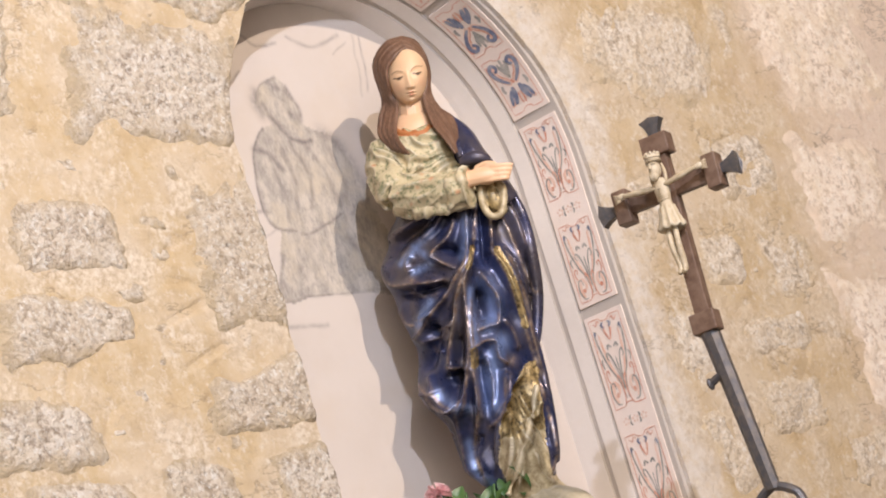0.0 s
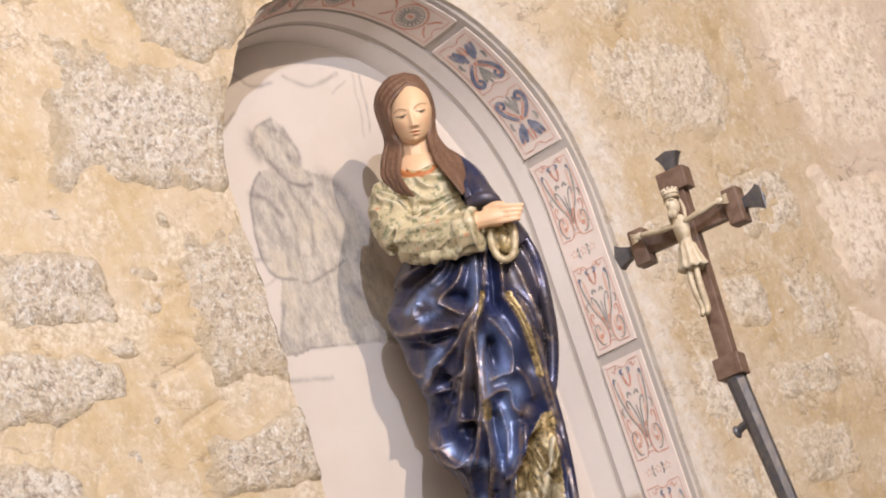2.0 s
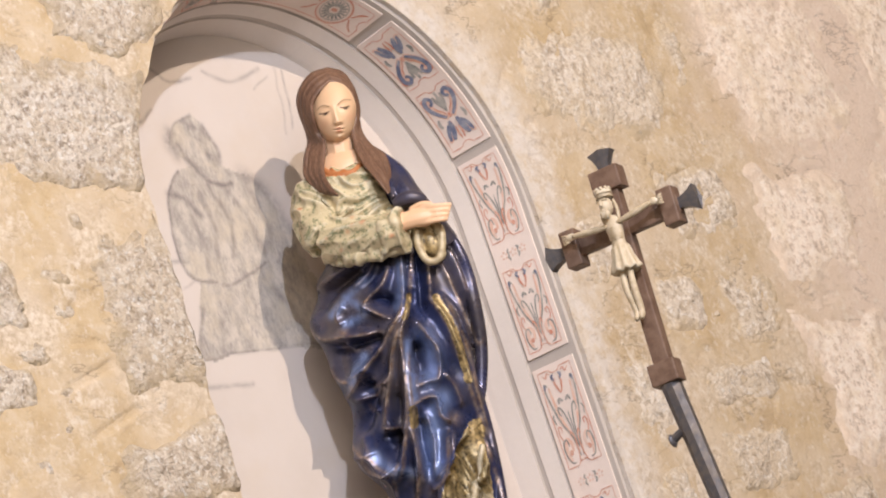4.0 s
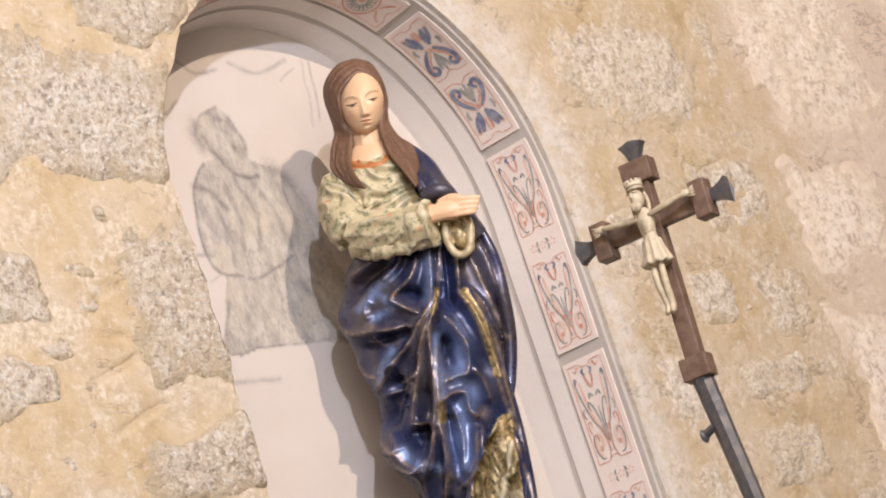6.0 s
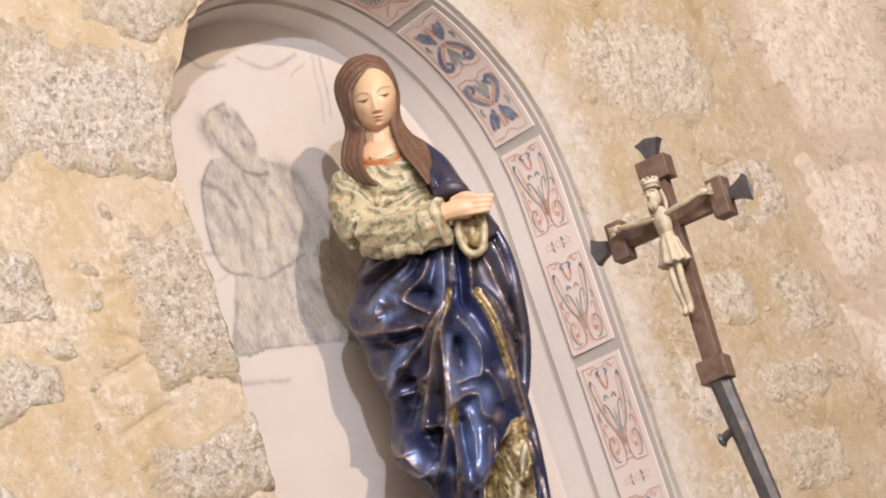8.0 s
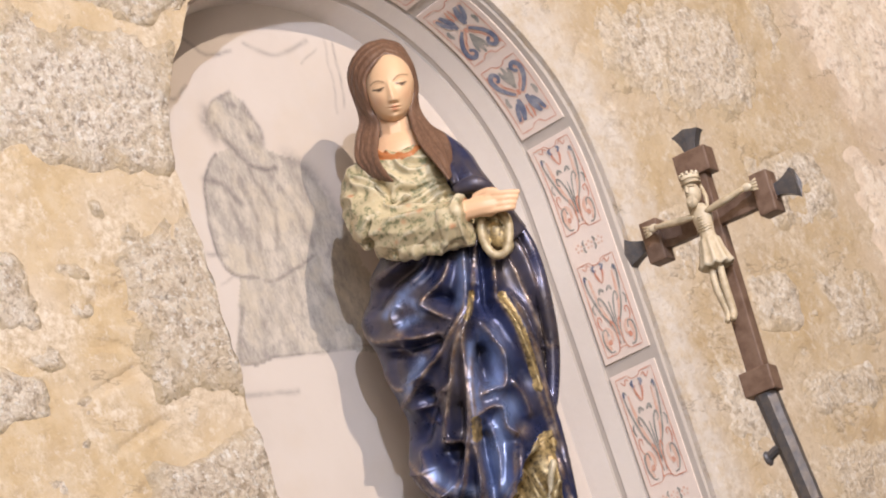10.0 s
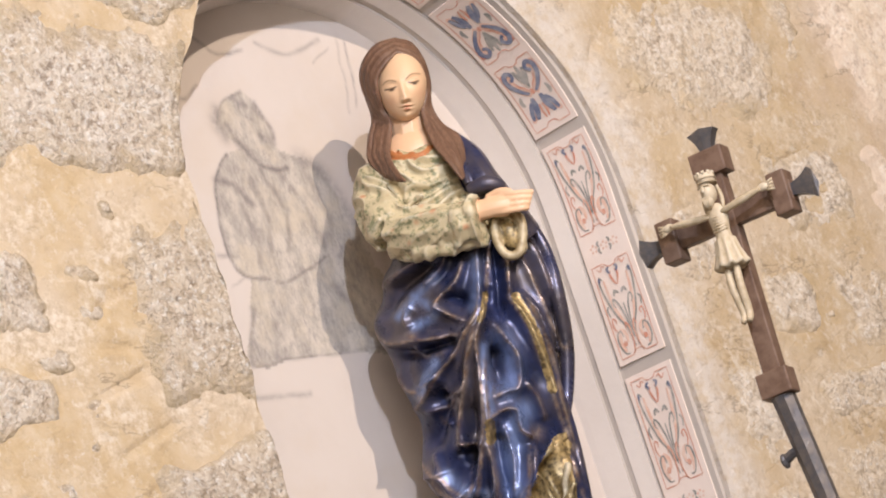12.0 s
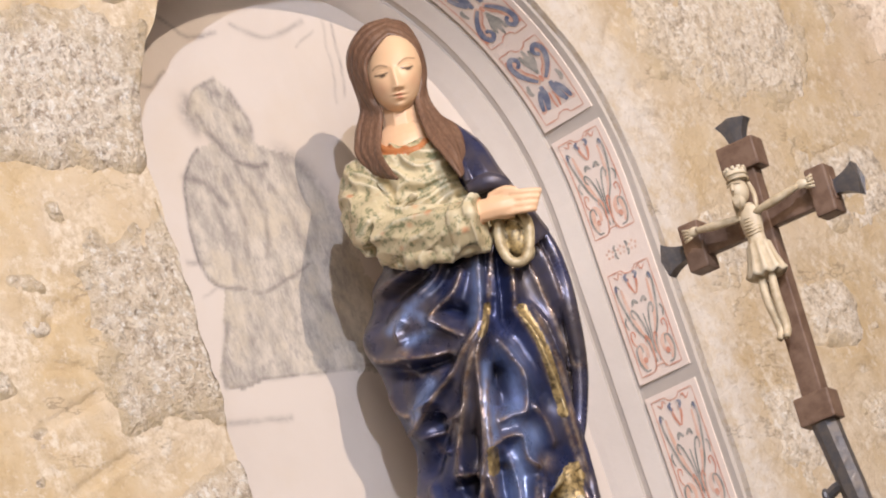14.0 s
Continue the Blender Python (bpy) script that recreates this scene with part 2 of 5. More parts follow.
def brocade(name, ground, figure, second):
    """Cream cloth painted with small sprigs."""
    p = Paint(name, 0.5)
    leafy = p.ramp(p.noise(50, 4, 0.75), (0.52, (0.0,)), (0.60, (0.85,)))
    spots = p.ramp(p.voronoi(24), (0.10, (0.9,)), (0.24, (0.0,)))
    c = p.mix(p.ramp(p.noise(14, 4, 0.6), (0.4, (0.0,)), (0.7, (0.7,))), ground, tuple(g * 0.62 for g in ground))
    c = p.mix(leafy, c, figure)
    c = p.mix(p.math("MULTIPLY", spots, 0.65), c, second)
    # fold shade and highlights put into the colour: hollows darker, crests paler
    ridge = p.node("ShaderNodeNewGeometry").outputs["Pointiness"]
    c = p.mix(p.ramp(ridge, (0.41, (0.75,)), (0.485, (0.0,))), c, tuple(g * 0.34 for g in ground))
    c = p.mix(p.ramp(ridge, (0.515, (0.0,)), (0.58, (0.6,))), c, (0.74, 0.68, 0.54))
    p.colour(c)
    return p.bump(p.noise(60, 4, 0.6), 0.3, 0.003).mat


def hair_paint():
    """Brown paint combed into fine strands."""
    p = Paint("painted_brown_hair", 0.50)
    strand = p.noise(210, 3, 0.6, (1.0, 1.0, 0.05))
    c = p.ramp(strand, (0.34, (0.110, 0.058, 0.037)), (0.50, (0.150, 0.081, 0.051)), (0.66, (0.205, 0.115, 0.074)))
    c = p.mix(p.ramp(p.noise(16, 4, 0.6), (0.45, (0.0,)), (0.70, (0.4,))), c, (0.23, 0.130, 0.080))
    # grooves between the locks darkened in the colour, standing in for shade
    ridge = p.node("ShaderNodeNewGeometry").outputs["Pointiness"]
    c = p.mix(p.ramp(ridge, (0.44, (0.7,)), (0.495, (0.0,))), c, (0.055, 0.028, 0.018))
    p.colour(c)
    return p.bump(strand, 0.22, 0.003).mat


def face_paint():
    """Glossy flesh paint with fine painted lids, brows, lips and warm cheeks."""
    p = Paint("painted_face", 0.40)
    c = p.mix(p.ramp(p.noise(14, 4, 0.6), (0.4, (0.0,)), (0.7, (1.0,))), (0.73, 0.50, 0.315), (0.71, 0.47, 0.29))
    for key, amount, tone in (("blush", 0.45, (0.72, 0.385, 0.235)), ("lip", 0.85, (0.58, 0.23, 0.15)), ("brow", 0.85, (0.22, 0.115, 0.065)), ("line", 0.97, (0.050, 0.030, 0.022))):
        c = p.mix(p.math("MULTIPLY", p.node("ShaderNodeAttribute", attribute_name=key).outputs["Fac"], amount), c, tone)
    p.colour(c)
    return p.bump(p.noise(70, 3, 0.6), 0.05, 0.002).mat


TONES = {
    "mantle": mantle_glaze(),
    "gilt": glaze("rubbed_gilding", (0.44, 0.325, 0.15), (0.06, 0.042, 0.024), (0.64, 0.51, 0.29), 0.6, 0.40, 95.0, 0.3),
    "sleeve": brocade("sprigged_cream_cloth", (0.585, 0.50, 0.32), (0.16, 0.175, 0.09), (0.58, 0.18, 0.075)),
    "gown": glaze("gilded_cream_gown", (0.56, 0.47, 0.30), (0.26, 0.19, 0.10), (0.74, 0.66, 0.50), 0.6, 0.42, 48.0, 0.05),
    "skin": glaze("painted_flesh", (0.74, 0.485, 0.305), (0.72, 0.46, 0.285), (0.76, 0.51, 0.33), 0.2, 0.42, 12.0),
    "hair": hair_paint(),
    "collar": glaze("orange_collar", (0.48, 0.19, 0.07), (0.40, 0.14, 0.05), (0.58, 0.30, 0.13), 0.4, 0.4, 40.0),
    "face": face_paint(),
    "base": glaze("cloud_base_paint", (0.52, 0.46, 0.34), (0.36, 0.30, 0.20), (0.62, 0.52, 0.36), 0.5, 0.45, 30.0),
}


# ---- mesh tools ----
def link_mesh(name, bm, materials, parent=None, label="", smooth=True):
    me = bpy.data.meshes.new(name)
    bm.normal_update()
    bm.to_mesh(me)
    bm.free()
    for m in materials if isinstance(materials, (list, tuple)) else [materials]:
        me.materials.append(m)
    if smooth:
        me.polygons.foreach_set("use_smooth", [True] * len(me.polygons))
    ob = new(name, me)
    if parent:
        ob.parent = parent
    if label:
        ob["label"] = label
    return ob


def part(name, bm, material, parent, label="", smooth=True):
    return link_mesh(name, bm, material, parent, label, smooth)


def box(bm, lo, hi, bevel=0.0):
    m = Matrix.Translation([(a + b) / 2 for a, b in zip(lo, hi)]) @ Matrix.Diagonal([b - a for a, b in zip(lo, hi)] + [1])
    geom = bmesh.ops.create_cube(bm, size=1, matrix=m)
    if bevel:
        edges = {e for v in geom["verts"] for e in v.link_edges}
        bmesh.ops.bevel(bm, geom=list(edges), offset=bevel, segments=2, profile=0.6, affect="EDGES")
    return bm


def ball(bm, centre, radii, turn=None, seg=24):
    m = Matrix.Translation(centre) @ (turn or Matrix()) @ Matrix.Diagonal((*radii, 1))
    bmesh.ops.create_uvsphere(bm, u_segments=seg, v_segments=seg // 2, radius=1, matrix=m)


def smooth_line(points, steps=5):
    """Catmull-Rom through the points."""
    pts = [Vector(p) for p in points]
    if len(pts) < 3:
        return [pts[0].lerp(pts[-1], k / steps) for k in range(steps + 1)]
    ext = [2 * pts[0] - pts[1], *pts, 2 * pts[-1] - pts[-2]]
    out = []
    for i in range(1, len(ext) - 2):
        a, b, c, d = ext[i - 1:i + 3]
        for k in range(steps):
            t = k / steps
            out.append(0.5 * (2 * b + (c - a) * t + (2 * a - 5 * b + 4 * c - d) * t * t + (3 * b - a - 3 * c + d) * t ** 3))
    return out + [pts[-1]]


def tube(bm, line, radius, sides=10, taper=True, flat_by=1.0):
    """A closed round tube along a line; taper thins both ends."""
    n, rings = len(line), []
    for i, p in enumerate(line):
        d = (line[min(i + 1, n - 1)] - line[max(i - 1, 0)]).normalized()
        side = d.cross(Vector((0, 1, 0)))
        side = side.normalized() if side.length > 1e-4 else Vector((1, 0, 0))
        up = side.cross(d).normalized()
        r = radius * (0.45 + 0.55 * math.sin(math.pi * (0.12 + 0.76 * i / max(n - 1, 1)))) if taper else radius
        rings.append([bm.verts.new(p + side * r * math.cos(q) + up * r * flat_by * math.sin(q)) for q in (math.tau * k / sides for k in range(sides))])
    for a, b in zip(rings, rings[1:]):
        for k in range(sides):
            bm.faces.new((a[k], a[(k + 1) % sides], b[(k + 1) % sides], b[k]))
    bm.faces.new(rings[0][::-1])
    bm.faces.new(rings[-1])


def line_distance(points, line):
    """Distance of each point of an (n, 2) array from a polyline, and how far along it the nearest place lies (0 to 1)."""
    best, along = np.full(len(points), 9.0), np.zeros(len(points))
    m = len(line) - 1
    for i in range(m):
        a, d = line[i], line[i + 1] - line[i]
        k = np.clip(((points - a) @ d) / max(d @ d, 1e-12), 0, 1)
        r = np.hypot(*(points - a - k[:, None] * d).T)
        near = r < best
        best[near], along[near] = r[near], (i + k[near]) / m
    return best, along


# ---- the wall with its niche ----
def arch_point(s, r):
    """Plan of the arch: s runs up the right jamb, over the arc and down the left jamb."""
    jamb = SPRING - SILL
    if s < jamb:
        return CX + r, SILL + s
    if s > jamb + math.pi * RADIUS:
        return CX - r, SPRING - (s - jamb - math.pi * RADIUS)
    q = (s - jamb) / RADIUS
    return CX + r * math.cos(q), SPRING + r * math.sin(q)


JAMB = SPRING - SILL
PATH = 2 * JAMB + math.pi * RADIUS
TOP, WEST, EAST = 8.4, -4.2, 4.6


def ragged(x, z):
    return 0.016 * noise.noise((x * 9, z * 9, 1.3)) + 0.007 * noise.noise((x * 31, z * 31, 4.1))


bm = bmesh.new()
steps = 150
rim_f, rim_b = [], []
for i in range(steps + 1):
    s = PATH * i / steps
    x, z = arch_point(s, RADIUS)
    k = -abs(ragged(x, z)) * 1.3 - 0.004 if s > JAMB + 1.1 else -0.010 + 0.25 * ragged(x, z)
    x, z = arch_point(s, RADIUS + k)
    rim_f.append(bm.verts.new((x, 0, z)))
    rim_b.append(bm.verts.new((x, 0.50, z)))
corner = [bm.verts.new(p) for p in ((EAST, 0, SILL), (EAST, 0, TOP), (WEST, 0, TOP), (WEST, 0, SILL))]
q1, q2 = steps // 4, 3 * steps // 4
for a, b, c in ((0, q1, 0), (q1, steps // 2, 1), (steps // 2, q2, 1), (q2, steps, 3)):
    for i in range(a, b):
        pivot = {0: corner[0], 1: corner[1], 3: corner[3]}[c] if a != steps // 2 else corner[2]
        bm.faces.new((rim_f[i + 1], rim_f[i], pivot))
bm.faces.new((rim_f[q1], corner[0], corner[1]))
bm.faces.new((rim_f[steps // 2], corner[1], corner[2]))
bm.faces.new((rim_f[q2], corner[2], corner[3]))
for i in range(steps):
    bm.faces.new((rim_f[i], rim_f[i + 1], rim_b[i + 1], rim_b[i]))
box(bm, (WEST, 0, 0), (EAST, 0.5, SILL))
wall = tagged(link_mesh("wall_north", bm, mortar, smooth=False), "rubble stone wall bedded in ochre lime mortar with an arched niche", "wall", kind="structure")

def inside(points, ring):
    """Which points of an (n, 2) array lie inside a closed ring."""
    hit = np.zeros(len(points), bool)
    for (x0, z0), (x1, z1) in zip(ring, [*ring[1:], ring[0]]):
        over = (z0 > points[:, 1]) != (z1 > points[:, 1])
        hit ^= over & (points[:, 0] < (x1 - x0) * (points[:, 1] - z0) / (z1 - z0 if z1 != z0 else 1e-9) + x0)
    return hit


# the faded drawing: a bowed head, a cloaked trunk and a square of drapery below it
HEAD = [(-0.285, 3.60), (-0.315, 3.619), (-0.328, 3.645), (-0.312, 3.672), (-0.285, 3.696), (-0.231, 3.715), (-0.203, 3.691), (-0.189, 3.657), (-0.181, 3.623), (-0.190, 3.592), (-0.179, 3.570), (-0.21, 3.53), (-0.27, 3.56)]
TRUNK = [(-0.279, 3.590), (-0.323, 3.581), (-0.368, 3.541), (-0.390, 3.498), (-0.401, 3.445), (-0.404, 3.391), (-0.399, 3.336), (-0.374, 3.313), (-0.270, 3.301), (-0.05, 3.295), (-0.010, 3.323), (-0.026, 3.425), (-0.050, 3.471), (-0.072, 3.523), (-0.121, 3.562), (-0.179, 3.576)]
CLOTH = [(-0.363, 3.307), (-0.405, 3.219), (-0.433, 3.131), (-0.296, 3.133), (-0.154, 3.139), (-0.03, 3.137), (0.0, 3.31), (-0.27, 3.300)]
STROKES = [  # width, strength, then the line
    (0.0035, 0.75, TRUNK[1:8]), (0.004, 0.55, TRUNK[7:9] + [(-0.191, 3.323), (-0.145, 3.347)]), (0.020, 0.40, TRUNK[11:15]), (0.0035, 0.45, HEAD[3:6]), (0.006, 0.55, HEAD[6:10]),
    (0.015, 0.50, HEAD[1:4]), (0.011, 0.55, [(-0.300, 3.640), (-0.285, 3.610), (-0.262, 3.575)]), (0.006, 0.65, [(-0.279, 3.604), (-0.262, 3.572), (-0.240, 3.553), (-0.200, 3.538), (-0.168, 3.548)]),
    (0.010, 0.50, [(-0.197, 3.612), (-0.192, 3.598)]), (0.006, 0.50, [(-0.238, 3.690), (-0.232, 3.684)]), (0.006, 0.55, [(-0.220, 3.616), (-0.214, 3.612)]), (0.005, 0.40, [(-0.230, 3.655), (-0.226, 3.650)]),
    (0.007, 0.45, [(-0.215, 3.680), (-0.203, 3.662)]), (0.007, 0.45, [(-0.245, 3.545), (-0.215, 3.450), (-0.235, 3.360)]), (0.009, 0.35, [(-0.190, 3.530), (-0.150, 3.450), (-0.135, 3.370)]),
    (0.010, 0.55, [(-0.375, 3.525), (-0.335, 3.505), (-0.300, 3.470)]), (0.007, 0.35, [(-0.330, 3.470), (-0.315, 3.400), (-0.330, 3.330)]), (0.008, 0.35, [(-0.280, 3.520), (-0.270, 3.440), (-0.285, 3.370)]),
    (0.009, 0.35, [(-0.120, 3.520), (-0.100, 3.440), (-0.105, 3.370)]), (0.006, 0.45, [(-0.385, 3.250), (-0.410, 3.200), (-0.430, 3.133)]), (0.012, 0.35, [(-0.34, 3.215), (-0.33, 3.190)]), (0.0035, 0.40, CLOTH[2:6]),
    (0.014, 0.30, [(-0.15, 3.28), (-0.10, 3.22), (-0.09, 3.15)]), (0.004, 0.55, [(-0.335, 3.850), (-0.295, 3.823), (-0.262, 3.800), (-0.190, 3.806)]), (0.005, 0.35, [(-0.150, 3.822), (-0.105, 3.800), (-0.050, 3.797), (0.040, 3.830)]),
    (0.003, 0.45, [(0.112, 3.824), (0.100, 3.750), (0.086, 3.672)]), (0.003, 0.30, [(0.090, 3.826), (0.078, 3.750), (0.060, 3.660)]), (0.005, 0.40, [(-0.434, 3.366), (-0.384, 3.357)]), (0.006, 0.35, [(-0.453, 3.064), (-0.305, 3.061)]),
    (0.003, 0.30, [(0.00, 3.775), (0.06, 3.810)]), (0.004, 0.40, [(-0.44, 3.715), (-0.39, 3.705), (-0.345, 3.728)]), (0.003, 0.25, [(-0.425, 3.300), (-0.375, 3.312)]),
]
bm = bmesh.new()
nx, nz, x0, z0, wide, tall = 290, 352, CX - 0.70, SILL - 0.02, 1.40, 1.70
sheet = np.stack(np.meshgrid(x0 + wide * np.arange(nx + 1) / nx, z0 + tall * np.arange(nz + 1) / nz, indexing="ij"), -1).reshape(-1, 2)
drawn = sheet + np.array([[0.007 * noise.noise((x * 22, z * 22, 0.4)), 0.007 * noise.noise((x * 22, z * 22, 8.4))] for x, z in sheet.tolist()])
field = np.zeros(len(sheet))
for ring in (HEAD, TRUNK, CLOTH):
    field[inside(drawn, [p[:2] for p in smooth_line([(x, z, 0) for x, z in ring], 3)])] = 1.0
mark = np.zeros(len(sheet))
for width, strength, line in STROKES:
    d, k = line_distance(drawn, np.array([p[:2] for p in smooth_line([(x, z, 0) for x, z in line], 5)]))
    mark = np.maximum(mark, strength * np.exp(-(d / width) ** 2))
keys = [bm.verts.layers.float.new(key) for key in ("figure", "ink")]
verts = []
for (x, z), f, m in zip(sheet.tolist(), field.tolist(), mark.tolist()):
    v = bm.verts.new((x, BACK + 0.0015 * noise.noise((x * 5, z * 5, 2.0)), z))
    v[keys[0]], v[keys[1]] = f, m
    verts.append(v)
for i in range(nx):
    for j in range(nz):
        a = i * (nz + 1) + j
        bm.faces.new((verts[a], verts[a + nz + 1], verts[a + nz + 2], verts[a + 1]))
box(bm, (CX - 0.70, BACK + 0.006, SILL - 0.02), (CX + 0.70, BACK + 0.10, SPRING + 0.70))
tagged(link_mesh("niche_back", bm, mural, smooth=False), "white plaster back of the niche with a faded grey mural", "niche", kind="structure")

# stepped lining of the niche: grey border, band bed, two light fillets with grooves
PROFILE = [(0.004, 0.622), (0.006, 0.614), (0.014, 0.611), (0.016, 0.603), (0.150, 0.586), (0.156, 0.584), (0.158, 0.579), (0.200, 0.571), (0.202, 0.573), (0.214, 0.571), (0.216, 0.567), (0.262, 0.557), (0.282, 0.554)]
bm = bmesh.new()
rows_ = []
for i in range(121):
    s = PATH * i / 120
    rows_.append([bm.verts.new((arch_point(s, r)[0], y, arch_point(s, r)[1])) for y, r in PROFILE])
for a, b in zip(rows_, rows_[1:]):
    for k in range(len(PROFILE) - 1):
        f = bm.faces.new((a[k], a[k + 1], b[k + 1], b[k]))
        y0 = PROFILE[k][0]
        f.material_index = 1 if (y0 < 0.157 or 0.199 < y0 < 0.215) else 0
tagged(link_mesh("niche_lining", bm, [white_plaster, grey_band], smooth=False), "stepped grey plaster lining of the arched niche", "niche", kind="structure")

bm = bmesh.new()
box(bm, (CX - RADIUS, -0.03, SILL - 0.05), (CX + RADIUS, BACK, SILL + 0.002), 0.006)
tagged(link_mesh("niche_sill", bm, white_plaster, smooth=False), "pale stone sill at the foot of the niche", "sill", kind="structure")

# the rest of the room, plain and unseen, added so that light bounces
for name, lo, hi, m in (("floor", (WEST, -9.5, -0.1), (EAST, 0, 0), floor_stone), ("ceiling", (WEST, -9.5, TOP + 0.3), (EAST, 0.5, TOP + 0.4), plain_wall),
                        ("wall_south", (WEST, -9.6, 0), (EAST, -9.5, TOP + 0.3), plain_wall), ("wall_west", (-9.3, -9.6, 0), (-9.2, 0.5, TOP + 0.3), plain_wall),
                        ("wall_east", (EAST, -9.6, 0), (EAST + 0.1, 0.5, TOP + 0.3), plain_wall)):
    if name in ("floor", "ceiling", "wall_south"):
        lo = (-9.3, *lo[1:])
    tagged(link_mesh(name, box(bmesh.new(), lo, hi), m, smooth=False), "plain " + ("worn stone floor" if name == "floor" else "lime-plastered surface closing the church room"), name.split("_")[0], kind="structure")
bm = bmesh.new()
box(bm, (-9.3, 0, 0), (WEST, 0.5, TOP + 0.3))
box(bm, (WEST, 0, TOP), (EAST, 0.5, TOP + 0.3))
tagged(link_mesh("wall_north_plain", bm, plain_wall, smooth=False), "plain plastered continuation of the niche wall", "wall", kind="structure")


# ---- painted panels on the arch ----
def on_band(s, q, lift=0.0):
    """s along the arch, q across the band (0 inner edge, 1 outer edge)."""
    y = 0.148 - 0.118 * q
    x, z = arch_point(s, 0.580 + 0.018 * q - lift)
    return Vector((x, y, z))


def panel(s0, s1, motif):
    holder = tagged(new("painted_panel"), "cream panel painted with faded red and blue scrolls on the arch", "painted panel", "panels of the painted arch")
    bm, n = bmesh.new(), 24
    grid = [[bm.verts.new(on_band(s0 + (s1 - s0) * i / n, k / 3, 0.0)) for k in range(4)] for i in range(n + 1)]
    deep = [[bm.verts.new(on_band(s0 + (s1 - s0) * i / n, k, -0.012)) for k in (0, 1)] for i in range(n + 1)]
    for i in range(n):
        for k in range(3):
            bm.faces.new((grid[i][k], grid[i][k + 1], grid[i + 1][k + 1], grid[i + 1][k]))
        bm.faces.new((deep[i][0], grid[i][0], grid[i + 1][0], deep[i + 1][0]))
        bm.faces.new((grid[i][3], deep[i][1], deep[i + 1][1], grid[i + 1][3]))
    for i, flip in ((0, False), (n, True)):
        ring = [*grid[i], deep[i][1], deep[i][0]]
        bm.faces.new(ring[::-1] if flip else ring)
    part("slab", bm, panel_paint, holder, smooth=False)
    length = s1 - s0
    strokes = {"rose": bmesh.new(), "red": bmesh.new(), "blue": bmesh.new(), "grey": bmesh.new()}
    lift = {"rose": 0.0007, "grey": 0.0011, "red": 0.0015, "blue": 0.0019}

    def stroke(tone, pts, width, mirror=True):
        for side in ((1, -1) if mirror else (1,)):
            line = smooth_line([(a, 0.5 + side * (b - 0.5), 0) for a, b in pts], 6)
            bm, last = strokes[tone], None
            for i, p in enumerate(line):
                d = line[min(i + 1, len(line) - 1)] - line[max(i - 1, 0)]
                d = Vector((d.x, d.y * 0.119, 0)).normalized()
                w = 1.0 * width * (0.35 + 0.65 * math.sin(math.pi * (0.1 + 0.8 * i / (len(line) - 1))))
                a = on_band(s0 + p.x - d.y * w, p.y + d.x * w / 0.119, lift[tone])
                b = on_band(s0 + p.x + d.y * w, p.y - d.x * w / 0.119, lift[tone])
                now = (bm.verts.new(a), bm.verts.new(b))
                if last:
                    bm.faces.new((last[0], last[1], now[1], now[0]))
                last = now

    def frame_lines(a, b):
        m, mid = 0.10, 0.5
        for e, d in ((a, 1), (b, -1)):
            stroke("red", [(e + 0.012 * d, m), (e + 0.012 * d, 0.36)], 0.0012)
            stroke("red", [(e + 0.012 * d, 0.36), (e + 0.020 * d, 0.42), (e + 0.022 * d, 0.5)], 0.0012)
        stroke("red", [(a + 0.012, m), ((a + b) / 2, m), (b - 0.012, m)], 0.0011)

    if motif == "leaves":
        frame_lines(0, length * 0.5)
        frame_lines(length * 0.5, length)
        for mid, d in ((length * 0.25, 1), (length * 0.75, -1)):
            # a sprig grows from one end of the cell, two great scrolls part from its middle
            def leaf(tone, pts, width, mirror=True):
                stroke(tone, [(mid + d * a, b) for a, b in pts], width, mirror)
            leaf("rose", [(-0.004, 0.44), (0.010, 0.34), (0.030, 0.24), (0.052, 0.21), (0.066, 0.27)], 0.0090)
            leaf("rose", [(-0.012, 0.42), (-0.030, 0.36), (-0.052, 0.24), (-0.062, 0.16)], 0.0070)
            leaf("blue", [(0.000, 0.42), (0.014, 0.30), (0.034, 0.19), (0.056, 0.16), (0.068, 0.24), (0.060, 0.33), (0.048, 0.31)], 0.0058)
            leaf("blue", [(-0.010, 0.40), (-0.034, 0.38), (-0.060, 0.30)], 0.0072)
            leaf("blue", [(-0.018, 0.34), (-0.036, 0.26), (-0.058, 0.20)], 0.0056)
            leaf("blue", [(0.044, 0.29), (0.052, 0.27)], 0.0048)
            leaf("grey", [(0.024, 0.47), (0.046, 0.41), (0.064, 0.40)], 0.0038)
            leaf("grey", [(0.018, 0.48), (0.040, 0.46), (0.056, 0.46)], 0.0032)
            leaf("grey", [(0.014, 0.5), (0.050, 0.5), (0.072, 0.5)], 0.0042, False)
            leaf("grey", [(0.004, 0.20), (-0.010, 0.17), (-0.020, 0.20)], 0.0044)
            leaf("red", [(0.006, 0.46), (0.018, 0.40), (0.026, 0.33), (0.038, 0.28)], 0.0018)
            leaf("red", [(-0.004, 0.5), (0.010, 0.5)], 0.0044, False)
            leaf("red", [(-0.030, 0.47), (-0.048, 0.45), (-0.064, 0.47)], 0.0026)
            leaf("red", [(0.060, 0.13), (0.070, 0.16)], 0.0040)
    elif motif == "scrolls":
        cells = max(1, round((length - 0.04) / 0.24))
        cell = (length - 0.05 * (cells - 1)) / cells
